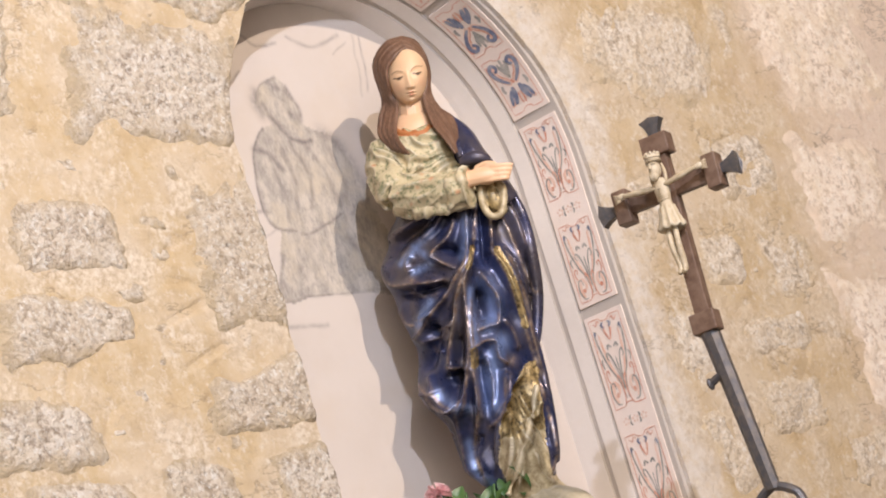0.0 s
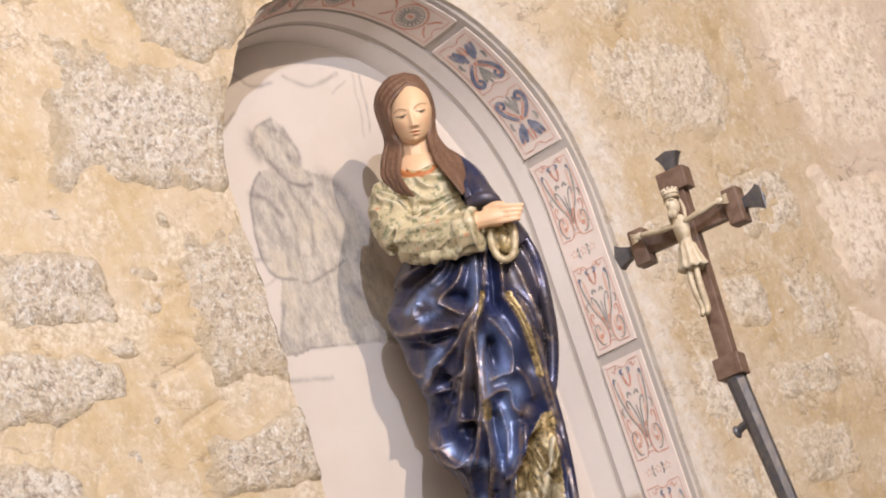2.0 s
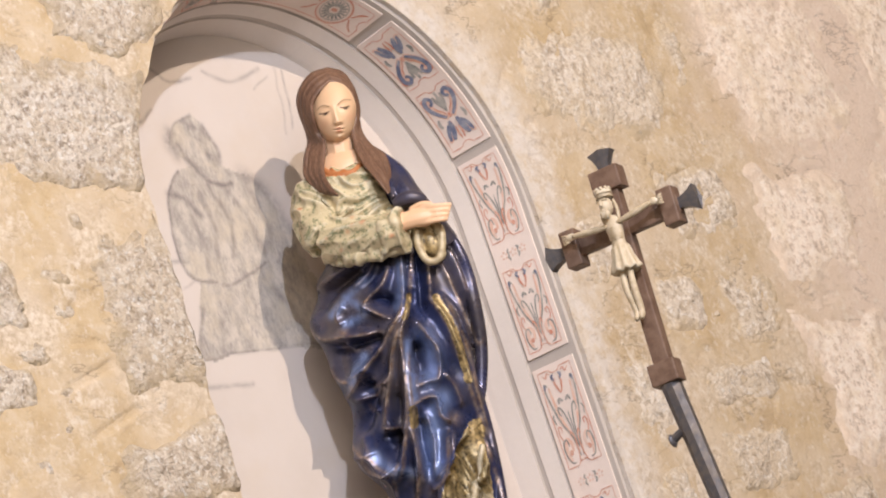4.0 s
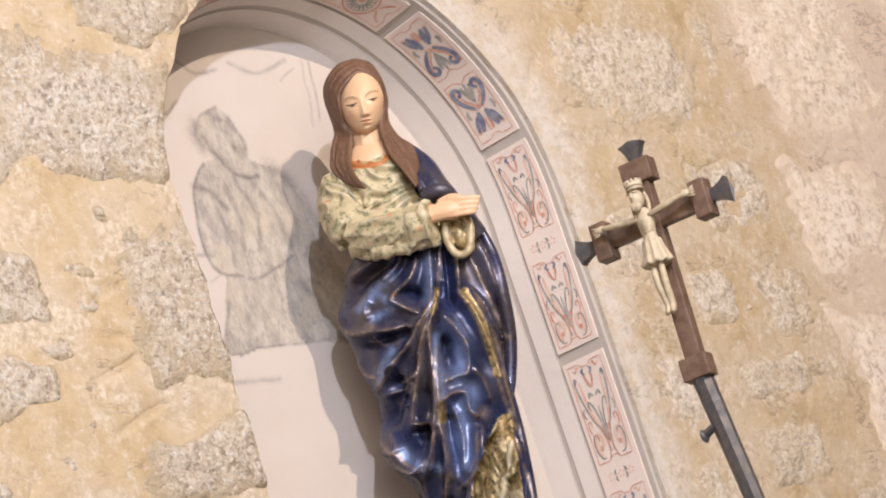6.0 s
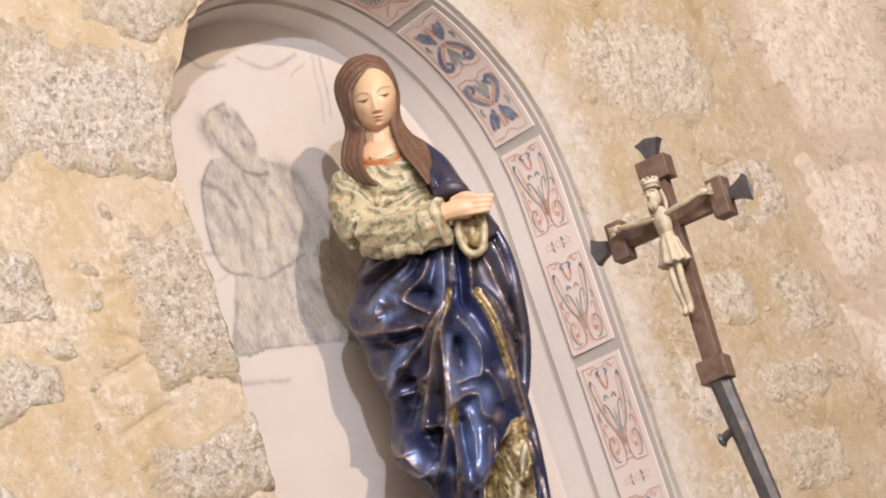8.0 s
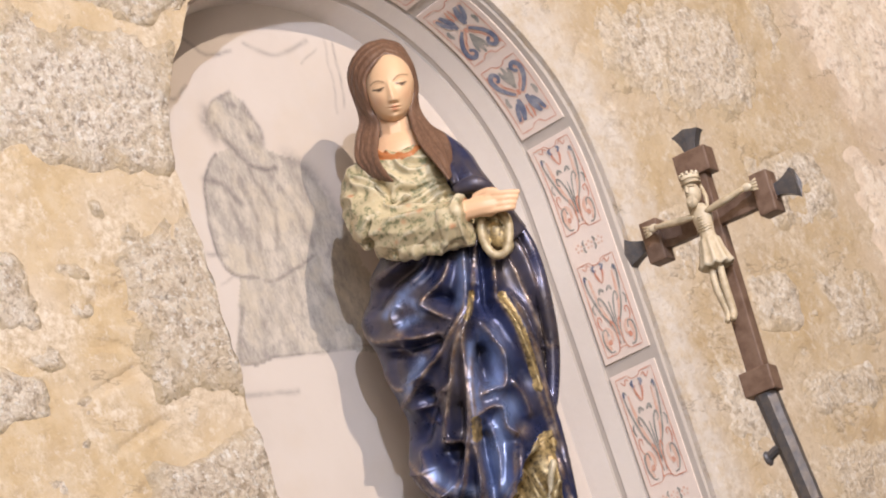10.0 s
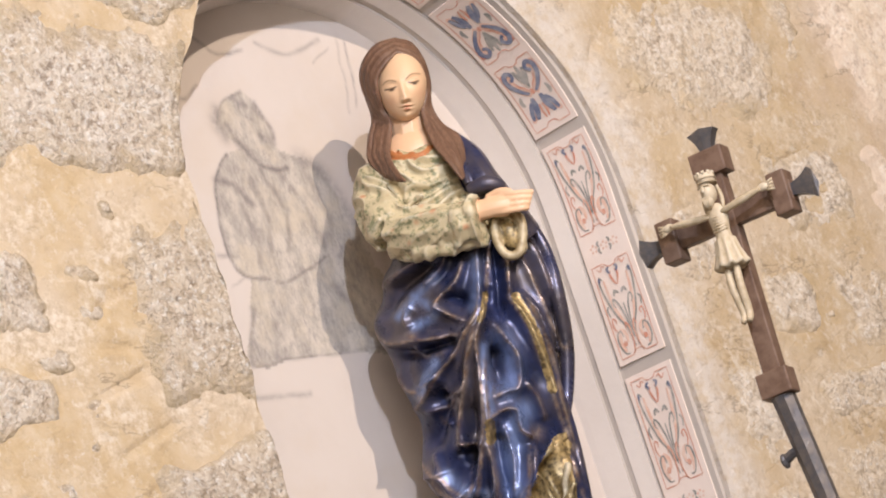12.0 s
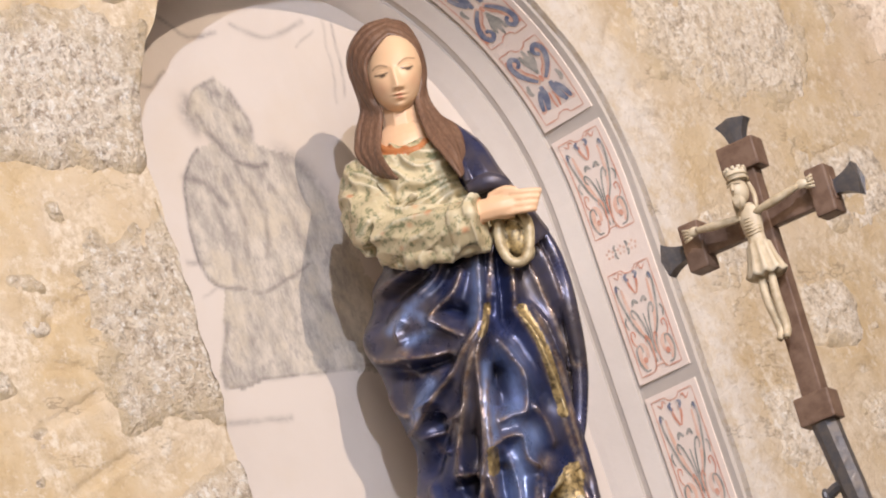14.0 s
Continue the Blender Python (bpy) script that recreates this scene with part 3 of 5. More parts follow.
        for c in range(cells):
            a = c * (cell + 0.05)
            frame_lines(a, a + cell)
            # a vase of tall leaves: heart and bud at the top, volutes at the foot
            def leaf(tone, pts, width, mirror=True):
                stroke(tone, [(a + cell * p, q) for p, q in pts], 0.80 * width, mirror)
            leaf("rose", [(0.10, 0.24), (0.20, 0.19), (0.30, 0.25), (0.26, 0.34), (0.18, 0.33)], 0.0062)
            leaf("rose", [(0.14, 0.46), (0.32, 0.41), (0.48, 0.31), (0.66, 0.26), (0.80, 0.24)], 0.0046)
            leaf("red", [(0.15, 0.27), (0.20, 0.28)], 0.0062)
            leaf("red", [(0.06, 0.40), (0.16, 0.45), (0.30, 0.46), (0.36, 0.41), (0.31, 0.38)], 0.0022)
            leaf("red", [(0.72, 0.49), (0.78, 0.44), (0.83, 0.42), (0.86, 0.45)], 0.0032)
            leaf("red", [(0.30, 0.20), (0.36, 0.15), (0.43, 0.17), (0.42, 0.23), (0.38, 0.22)], 0.0020)
            leaf("red", [(0.92, 0.19), (0.89, 0.26), (0.93, 0.30), (0.91, 0.36)], 0.0018)
            leaf("grey", [(0.12, 0.47), (0.30, 0.42), (0.44, 0.29), (0.60, 0.20), (0.76, 0.15), (0.84, 0.17), (0.81, 0.22)], 0.0028)
            leaf("grey", [(0.22, 0.48), (0.42, 0.45), (0.56, 0.38), (0.60, 0.31), (0.55, 0.29), (0.52, 0.33)], 0.0026)
            leaf("grey", [(0.64, 0.47), (0.67, 0.40), (0.63, 0.36)], 0.0040)
            leaf("grey", [(0.20, 0.5), (0.38, 0.5), (0.54, 0.5)], 0.0022, False)
            leaf("grey", [(0.08, 0.31), (0.09, 0.22), (0.18, 0.15), (0.28, 0.17), (0.30, 0.25), (0.24, 0.28)], 0.0026)
            leaf("grey", [(0.46, 0.16), (0.52, 0.13), (0.56, 0.17)], 0.0026)
            leaf("blue", [(0.84, 0.43), (0.88, 0.39), (0.90, 0.44)], 0.0040)
            leaf("blue", [(0.79, 0.16), (0.84, 0.17)], 0.0032)
            if c:
                # a strip of small blossoms between the cells
                for q, tone, both in ((0.5, "rose", False), (0.27, "rose", True)):
                    for k in range(5):
                        w = math.tau * k / 5
                        x, y = math.cos(w), math.sin(w)
                        stroke(tone, [(a - 0.025 + 0.005 * x, q + 0.040 * y), (a - 0.025 + 0.010 * x, q + 0.085 * y)], 0.0026, both)
                stroke("grey", [(a - 0.040, 0.40), (a - 0.032, 0.37), (a - 0.026, 0.39)], 0.0026)
                stroke("grey", [(a - 0.012, 0.40), (a - 0.018, 0.37), (a - 0.024, 0.39)], 0.0026)
    else:
        mid = length / 2
        frame_lines(0, length)
        for c in (mid - length * 0.27, mid + length * 0.27):
            for rr, tone, w in ((0.046, "red", 0.0026), (0.036, "grey", 0.0012)):
                stroke(tone, [(c + rr * math.cos(q), 0.5 + rr / 0.119 * math.sin(q)) for q in (math.tau * k / 16 for k in range(17))], w, False)
            for k in range(18):
                q = math.tau * k / 18
                stroke("grey", [(c + r * math.cos(q), 0.5 + r / 0.119 * math.sin(q)) for r in (0.013, 0.033)], 0.0032, False)
            stroke("red", [(c - 0.008, 0.5), (c + 0.008, 0.5)], 0.006, False)
            for d in (1, -1):
                stroke("red", [(c + d * 0.052, 0.46), (c + d * 0.066, 0.30), (c + d * 0.080, 0.22)], 0.003)
    for tone, m in (("rose", ink_rose), ("red", ink_red), ("blue", ink_blue), ("grey", ink_grey)):
        tagged(part(tone + "_painting", strokes[tone], m, holder, "faded %s brushwork" % tone, smooth=False), kind="stuff")
    return holder


def arc(deg):
    return JAMB + radians(deg) * RADIUS


panel(0.02, 2.975 - SILL, "scrolls")
panel(3.003 - SILL, arc(14.2), "scrolls")
panel(arc(16.6), arc(52.3), "leaves")
panel(arc(55.0), arc(96.0), "medallions")
panel(arc(98.6), arc(138.0), "medallions")
panel(arc(140.5), arc(176.0), "leaves")


# ---- the standing statue ----
# Local frame: x across the visitor's view, y away from the visitor, z up from the foot.
# Heights are drawn on the middle plane; what stands forward of it sits lower by RISE per metre.
RISE = 0.22
GIRTH = [(-0.02, -0.15, 0.05, 0.11), (0.07, -0.155, 0.02, 0.115), (0.14, -0.195, 0.045, 0.12), (0.23, -0.20, 0.055, 0.12), (0.34, -0.245, 0.06, 0.13), (0.45, -0.22, 0.085, 0.135), (0.56, -0.235, 0.125, 0.14),
         (0.66, -0.245, 0.135, 0.14), (0.74, -0.205, 0.12, 0.125), (0.80, -0.165, 0.09, 0.11), (0.90, -0.165, 0.06, 0.10), (0.96, -0.17, 0.04, 0.085), (1.0, -0.135, 0.0, 0.06)]


def girth(h):
    for a, b in zip(GIRTH, GIRTH[1:]):
        if h <= b[0]:
            k = min(1, max(0, (h - a[0]) / (b[0] - a[0])))
            k = k * k * (3 - 2 * k)
            return [p + (q - p) * k for p, q in zip(a[1:], b[1:])]
    return list(GIRTH[-1][1:])


def skin_point(u, h, out=0.0):
    left, right, deep = girth(h)
    k = min(0.98, abs((u - (left + right) / 2) / ((right - left) / 2)))
    v = -deep * math.sqrt(1 - k * k) - out
    return Vector((u, v, h + RISE * v))


class Carving:
    def __init__(self):
        self.lumps = {}

    def bm(self, tone):
        return self.lumps.setdefault(tone, bmesh.new())

    def fold(self, tone, radius, *pts, out=0.0, taper=True):
        tube(self.bm(tone), smooth_line([skin_point(u, h, out) for u, h in pts]), radius, taper=taper)

    def rod(self, tone, radius, *pts, taper=False, flat_by=1.0):
        tube(self.bm(tone), smooth_line([(u, v, h + RISE * v) for u, h, v in pts]), radius, taper=taper, flat_by=flat_by)

    def lump(self, tone, centre, radii, tilt=0.0, nod=0.0):
        u, h, v = centre
        ball(self.bm(tone), (u, v, h + RISE * v), radii, pose(0, 0, 0, nod, tilt, 0), 32)

    def carve(self, name, voxel, smoothing, draped=False):
        """Melt the lumps into one skin and give every face the tone of the nearest lump."""
        from mathutils.bvhtree import BVHTree
        tones, whole, trees = list(self.lumps), bmesh.new(), []
        for tone in tones:
            b = self.lumps[tone]
            trees.append(BVHTree.FromBMesh(b))
            me = bpy.data.meshes.new("lump")
            b.to_mesh(me)
            b.free()
            whole.from_mesh(me)
            bpy.data.meshes.remove(me)
        me = bpy.data.meshes.new(name)
        whole.to_mesh(me)
        whole.free()
        ob = new(name, me)
        mod = ob.modifiers.new("melt", "REMESH")
        mod.mode, mod.voxel_size = "VOXEL", voxel
        if smoothing:
            s = ob.modifiers.new("soften", "SMOOTH")
            s.factor, s.iterations = 0.5, smoothing
        done = bpy.data.meshes.new_from_object(ob.evaluated_get(bpy.context.evaluated_depsgraph_get()))
        bpy.data.objects.remove(ob)
        bpy.data.meshes.remove(me)
        pick = []
        for p in done.polygons:
            best, index = 9.0, 0
            for i, tree in enumerate(trees):
                hit = tree.find_nearest(p.center, best)
                if hit[0] is not None and hit[3] < best:
                    best, index = hit[3], i
            pick.append(index)
        if draped:
            tones += [t for t in ("gilt", "gown") if t not in tones]
            mantle, gilt, gown = (tones.index(t) for t in ("mantle", "gilt", "gown"))
            centres = np.array([p.center[:] for p in done.polygons])
            sheet = np.stack([centres[:, 0], centres[:, 2] - RISE * np.minimum(centres[:, 1], 0)], -1)
            gold = DRAPE.gilded(sheet)
            for i, (tone, g) in enumerate(zip(pick, gold)):
                if tone == mantle and centres[i, 1] < 0.03:
                    if g == 1:
                        pick[i] = gilt
                    elif is_gown(*sheet[i]):
                        pick[i] = gilt if sheet[i][1] > 0.19 + 0.03 * noise.noise(centres[i] * 30) else gown
        if draped:
            cloth, seen = tones.index("sleeve"), {}
            for p, t in zip(done.polygons, pick):
                if t == cloth:
                    for i in p.vertices:
                        seen[i] = 1
            count = len(done.vertices)
            places, normals = np.empty(count * 3, np.float32), np.empty(count * 3, np.float32)
            done.vertices.foreach_get("co", places)
            done.vertex_normals.foreach_get("vector", normals)
            places, normals = places.reshape(-1, 3), normals.reshape(-1, 3)
            for i in seen:
                x, y, z = (float(q) for q in places[i])
                w = noise.noise((x * 9, y * 9, z * 9))
                crease = 1 - 3.0 * abs(noise.noise((x * 15 + 1.6 * w, y * 11, z * 34 + 9 * x + 2.2 * w)))
                places[i] += normals[i] * (0.0078 * max(-0.7, crease) + 0.0012 * noise.noise((x * 90, y * 90, z * 90)))
            flat_sheet = np.stack([places[:, 0], places[:, 2] - RISE * np.minimum(places[:, 1], 0)], -1).astype(float)
            for i in np.nonzero((flat_sheet[:, 1] < 0.33) & (places[:, 1] < 0.03))[0]:
                u, h = flat_sheet[i]
                if is_gown(u, h):
                    w = noise.noise((u * 8, h * 5, 4.0))
                    places[i] += normals[i] * 0.008 * (0.7 - 2.6 * abs(noise.noise((u * 24 + h * 11 + 1.4 * w, h * 5, 8.0))))
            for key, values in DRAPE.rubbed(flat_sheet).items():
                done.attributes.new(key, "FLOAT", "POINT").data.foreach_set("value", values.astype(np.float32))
            done.vertices.foreach_set("co", places.ravel())
            done.update()
        done.materials.clear()
        for tone in tones:
            done.materials.append(TONES[tone])
        done.polygons.foreach_set("material_index", pick)
        done.polygons.foreach_set("use_smooth", [True] * len(done.polygons))
        return done


class Drapery:
    """Ridges, valleys and gilt bands drawn on the sheet of the mantle."""

    def __init__(self):
        self.lines = []

    def add(self, kind, amp, width, pts, gold):
        self.lines.append((kind, amp, width, np.array([p[:2] for p in smooth_line([(u, h, 0) for u, h in pts], 6)]), gold))

    def ridge(self, amp, width, *pts, gold=False):
        self.add("ridge", amp, width, pts, gold)

    def valley(self, amp, width, *pts):
        self.add("valley", amp, width, pts, False)

    def band(self, width, *pts):
        self.add("band", 0, width, pts, True)

    def sheen(self, width, *pts):
        self.add("sheen", 0, width, pts, True)

    def relief(self, sheet):
        out = np.zeros(len(sheet))
        for kind, amp, width, line, gold in self.lines:
            if kind in ("band", "sheen"):
                continue
            d, k = line_distance(sheet, line)
            ends = np.clip(np.minimum(k, 1 - k) * 6 + 0.35, 0, 1)
            out += amp * ends * np.exp(-d / width) if kind == "ridge" else -amp * ends * np.exp(-(d / width) ** 2)
        for i, (u, h) in enumerate(sheet):
            # small pleats that wander down the cloth
            w = noise.noise((u * 6, h * 2.5, 3.1))
            out[i] += 0.0018 * (1 - 2.2 * abs(noise.noise((u * 26 + 2.5 * w + h * 5, h * 3.2 + 1.5 * w, 0.7)))) + 0.003 * w
        return 1.75 * out

    def gilded(self, sheet):
        """1 on gilt bands, else 0."""
        out = np.zeros(len(sheet), int)
        for kind, amp, width, line, gold in self.lines:
            if kind == "band":
                out[line_distance(sheet, line)[0] < width] = 1
        return out

    def rubbed(self, sheet):
        """How much pale sheen and wear to paint on planes, and copper on crests."""
        sheen, crest = np.zeros(len(sheet)), np.zeros(len(sheet))
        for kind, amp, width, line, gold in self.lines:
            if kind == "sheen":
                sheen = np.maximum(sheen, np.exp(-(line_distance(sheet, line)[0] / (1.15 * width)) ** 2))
            elif kind == "ridge":
                d, k = line_distance(sheet, line)
                ends = np.clip(np.minimum(k, 1 - k) * 8 + 0.3, 0, 1)
                crest = np.maximum(crest, (1.0 if gold else 0.45) * ends * np.exp(-(d / 0.0042) ** 2))
        for u, h, r in ((-0.006, 0.363, 0.014), (-0.178, 0.623, 0.012), (-0.115, 0.395, 0.010), (-0.200, 0.500, 0.009)):
            crest = np.maximum(crest, 0.9 * np.exp(-((sheet[:, 0] - u) ** 2 + (sheet[:, 1] - h) ** 2) / r ** 2))
        return {"sheen": sheen, "crest": crest}


DRAPE = Drapery()


def draw_drapery():
    ridge, valley, band, sheen = DRAPE.ridge, DRAPE.valley, DRAPE.band, DRAPE.sheen
    ridge(0.02, 0.02, (-0.079, 0.770), (-0.120, 0.766), (-0.182, 0.751), (-0.222, 0.724), (-0.243, 0.690))
    ridge(0.022, 0.018, (-0.225, 0.700), (-0.245, 0.675), (-0.243, 0.643), (-0.222, 0.623), (-0.180, 0.617), (-0.140, 0.607), (-0.092, 0.600), gold=True)
    valley(0.02, 0.012, (-0.094, 0.752), (-0.168, 0.728), (-0.206, 0.705), (-0.222, 0.683))
    ridge(0.02, 0.016, (-0.033, 0.742), (-0.064, 0.701), (-0.121, 0.673), gold=True)
    ridge(0.018, 0.012, (-0.121, 0.674), (-0.097, 0.647), (-0.067, 0.621), gold=True)
    valley(0.014, 0.011, (-0.102, 0.677), (-0.074, 0.671), (-0.053, 0.656))
    valley(0.018, 0.013, (-0.237, 0.606), (-0.183, 0.587), (-0.132, 0.587), (-0.096, 0.588))
    ridge(0.022, 0.015, (-0.026, 0.663), (-0.047, 0.628), (-0.078, 0.597), (-0.116, 0.559), (-0.154, 0.535), (-0.203, 0.490), (-0.230, 0.479), gold=True)
    ridge(0.026, 0.014, (-0.009, 0.667), (-0.039, 0.615), (-0.058, 0.580), (-0.071, 0.523), (-0.083, 0.465), (-0.095, 0.418), (-0.120, 0.359), (-0.144, 0.301), (-0.163, 0.272), gold=True)
    ridge(0.018, 0.011, (-0.055, 0.605), (-0.088, 0.549), (-0.107, 0.504), (-0.121, 0.478), (-0.157, 0.398), gold=True)
    ridge(0.012, 0.008, (-0.111, 0.492), (-0.135, 0.490), (-0.150, 0.485))
    ridge(0.022, 0.013, (-0.052, 0.547), (-0.070, 0.481), (-0.083, 0.424), (-0.104, 0.329), (-0.114, 0.256), gold=True)
    ridge(0.02, 0.016, (-0.013, 0.593), (-0.002, 0.556), (0.007, 0.522), (-0.008, 0.465), (-0.035, 0.463), (-0.062, 0.458), gold=True)
    ridge(0.02, 0.014, (-0.085, 0.419), (-0.056, 0.429), (-0.029, 0.421), (-0.031, 0.381), (-0.010, 0.353), gold=True)
    ridge(0.018, 0.013, (-0.013, 0.344), (-0.039, 0.291), (-0.086, 0.246))
    ridge(0.016, 0.009, (-0.230, 0.564), (-0.230, 0.541), (-0.221, 0.523), (-0.202, 0.513), gold=True)
    ridge(0.014, 0.01, (-0.198, 0.525), (-0.172, 0.526), (-0.149, 0.534))
    ridge(0.014, 0.008, (-0.160, 0.394), (-0.142, 0.385), (-0.116, 0.382), gold=True)
    ridge(0.012, 0.008, (-0.174, 0.455), (-0.170, 0.438), (-0.158, 0.434))
    valley(0.014, 0.01, (-0.164, 0.369), (-0.143, 0.365), (-0.123, 0.366))
    valley(0.016, 0.012, (-0.110, 0.459), (-0.124, 0.407), (-0.150, 0.344))
    valley(0.016, 0.012, (-0.049, 0.515), (-0.033, 0.531), (-0.018, 0.546))
    valley(0.018, 0.014, (-0.173, 0.506), (-0.171, 0.464), (-0.197, 0.432), (-0.216, 0.397))
    ridge(0.018, 0.011, (-0.218, 0.439), (-0.240, 0.385), (-0.229, 0.350), (-0.212, 0.339), (-0.197, 0.307), (-0.163, 0.288), gold=True)
    ridge(0.014, 0.009, (-0.211, 0.390), (-0.210, 0.364), (-0.209, 0.341))
    ridge(0.02, 0.012, (0.025, 0.645), (0.044, 0.582), (0.050, 0.507), (0.050, 0.430), (0.050, 0.368), (0.054, 0.296), gold=True)
    ridge(0.02, 0.01, (0.061, 0.633), (0.072, 0.551), (0.070, 0.475), (0.061, 0.385), (0.060, 0.299), gold=True)
    valley(0.022, 0.013, (0.105, 0.597), (0.110, 0.549), (0.098, 0.491), (0.077, 0.421))
    ridge(0.016, 0.01, (0.089, 0.608), (0.093, 0.544), (0.099, 0.505), (0.116, 0.511), gold=True)
    valley(0.02, 0.012, (-0.079, 0.392), (-0.093, 0.325), (-0.097, 0.275))
    ridge(0.018, 0.011, (-0.229, 0.365), (-0.223, 0.312), (-0.180, 0.288), (-0.151, 0.311), gold=True)
    ridge(0.02, 0.013, (-0.100, 0.383), (-0.107, 0.297), (-0.152, 0.180), (-0.150, 0.092), gold=True)
    ridge(0.018, 0.012, (-0.171, 0.317), (-0.180, 0.218), (-0.184, 0.132), (-0.143, 0.075))
    ridge(0.02, 0.013, (-0.025, 0.345), (-0.060, 0.253), (-0.105, 0.223), gold=True)
    valley(0.02, 0.014, (-0.136, 0.218), (-0.165, 0.169), (-0.162, 0.110))
    ridge(0.02, 0.012, (0.044, 0.308), (0.043, 0.221), (0.036, 0.121), (0.005, 0.065), gold=True)
    ridge(0.018, 0.012, (0.038, 0.266), (-0.021, 0.168), (-0.092, 0.045), gold=True)
    ridge(0.014, 0.01, (-0.047, 0.249), (-0.069, 0.154), (-0.113, 0.080))
    ridge(0.014, 0.01, (-0.016, 0.137), (-0.013, 0.078), (0.012, 0.041))
    ridge(0.020, 0.013, (0.030, 0.770), (0.012, 0.720), (-0.009, 0.667), gold=True)
    ridge(0.016, 0.012, (0.000, 0.765), (-0.014, 0.715), (-0.028, 0.660))
    ridge(0.016, 0.012, (0.052, 0.770), (0.048, 0.715), (0.030, 0.640), gold=True)
    ridge(0.014, 0.010, (-0.060, 0.765), (-0.085, 0.735), (-0.130, 0.712))
    ridge(0.012, 0.010, (-0.165, 0.690), (-0.185, 0.665), (-0.180, 0.640))
    valley(0.016, 0.010, (0.020, 0.750), (0.000, 0.690), (-0.018, 0.640))
    valley(0.016, 0.010, (0.040, 0.750), (0.030, 0.690), (0.012, 0.610))
    valley(0.014, 0.012, (-0.030, 0.560), (-0.034, 0.500), (-0.040, 0.480))
    ridge(0.012, 0.010, (0.005, 0.470), (0.020, 0.430), (0.022, 0.380))
    ridge(0.016, 0.010, (0.062, 0.765), (0.082, 0.680), (0.090, 0.590), gold=True)
    ridge(0.016, 0.009, (0.092, 0.775), (0.110, 0.700), (0.114, 0.610))
    valley(0.020, 0.009, (0.076, 0.760), (0.098, 0.680), (0.103, 0.600))
    ridge(0.014, 0.008, (-0.190, 0.600), (-0.172, 0.580), (-0.120, 0.575))
    ridge(0.012, 0.008, (-0.205, 0.470), (-0.150, 0.470), (-0.115, 0.500))
    ridge(0.012, 0.009, (-0.060, 0.400), (-0.062, 0.330), (-0.085, 0.262))
    band(0.009, (0.041, 0.635), (0.053, 0.579), (0.056, 0.516), (0.052, 0.435))
    band(0.016, (0.018, 0.318), (-0.008, 0.286), (-0.045, 0.232))
    band(0.012, (0.041, 0.320), (0.019, 0.277), (-0.014, 0.222))
    band(0.006, (-0.014, 0.659), (-0.031, 0.623), (-0.039, 0.615))
    band(0.01, (-0.084, 0.414), (-0.092, 0.381))

    # pale silver-blue strokes: rubbed glaze, with highlights put into the colour
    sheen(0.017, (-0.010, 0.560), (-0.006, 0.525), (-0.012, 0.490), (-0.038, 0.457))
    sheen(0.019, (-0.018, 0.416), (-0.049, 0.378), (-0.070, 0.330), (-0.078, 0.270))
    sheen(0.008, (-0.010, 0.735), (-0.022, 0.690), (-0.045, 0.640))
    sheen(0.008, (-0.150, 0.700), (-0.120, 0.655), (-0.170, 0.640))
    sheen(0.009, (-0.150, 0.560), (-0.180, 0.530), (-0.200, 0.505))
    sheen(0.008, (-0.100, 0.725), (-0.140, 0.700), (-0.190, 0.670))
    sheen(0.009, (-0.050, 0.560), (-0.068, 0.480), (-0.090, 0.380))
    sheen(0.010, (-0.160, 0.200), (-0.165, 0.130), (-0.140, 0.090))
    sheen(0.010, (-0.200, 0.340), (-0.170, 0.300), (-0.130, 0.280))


draw_drapery()


def is_gown(u, h):
    """The gown shows in a wedge between the mantle's two hems."""
    if h > 0.345 or h < 0.062:
        return h < 0.062
    left = float(np.interp(h, (0.062, 0.134, 0.214, 0.292, 0.345), (-0.100, -0.109, -0.084, -0.029, 0.025)))
    right = float(np.interp(h, (0.083, 0.137, 0.209, 0.373), (0.013, 0.020, 0.033, 0.059)))
    return left < u < right - 0.004


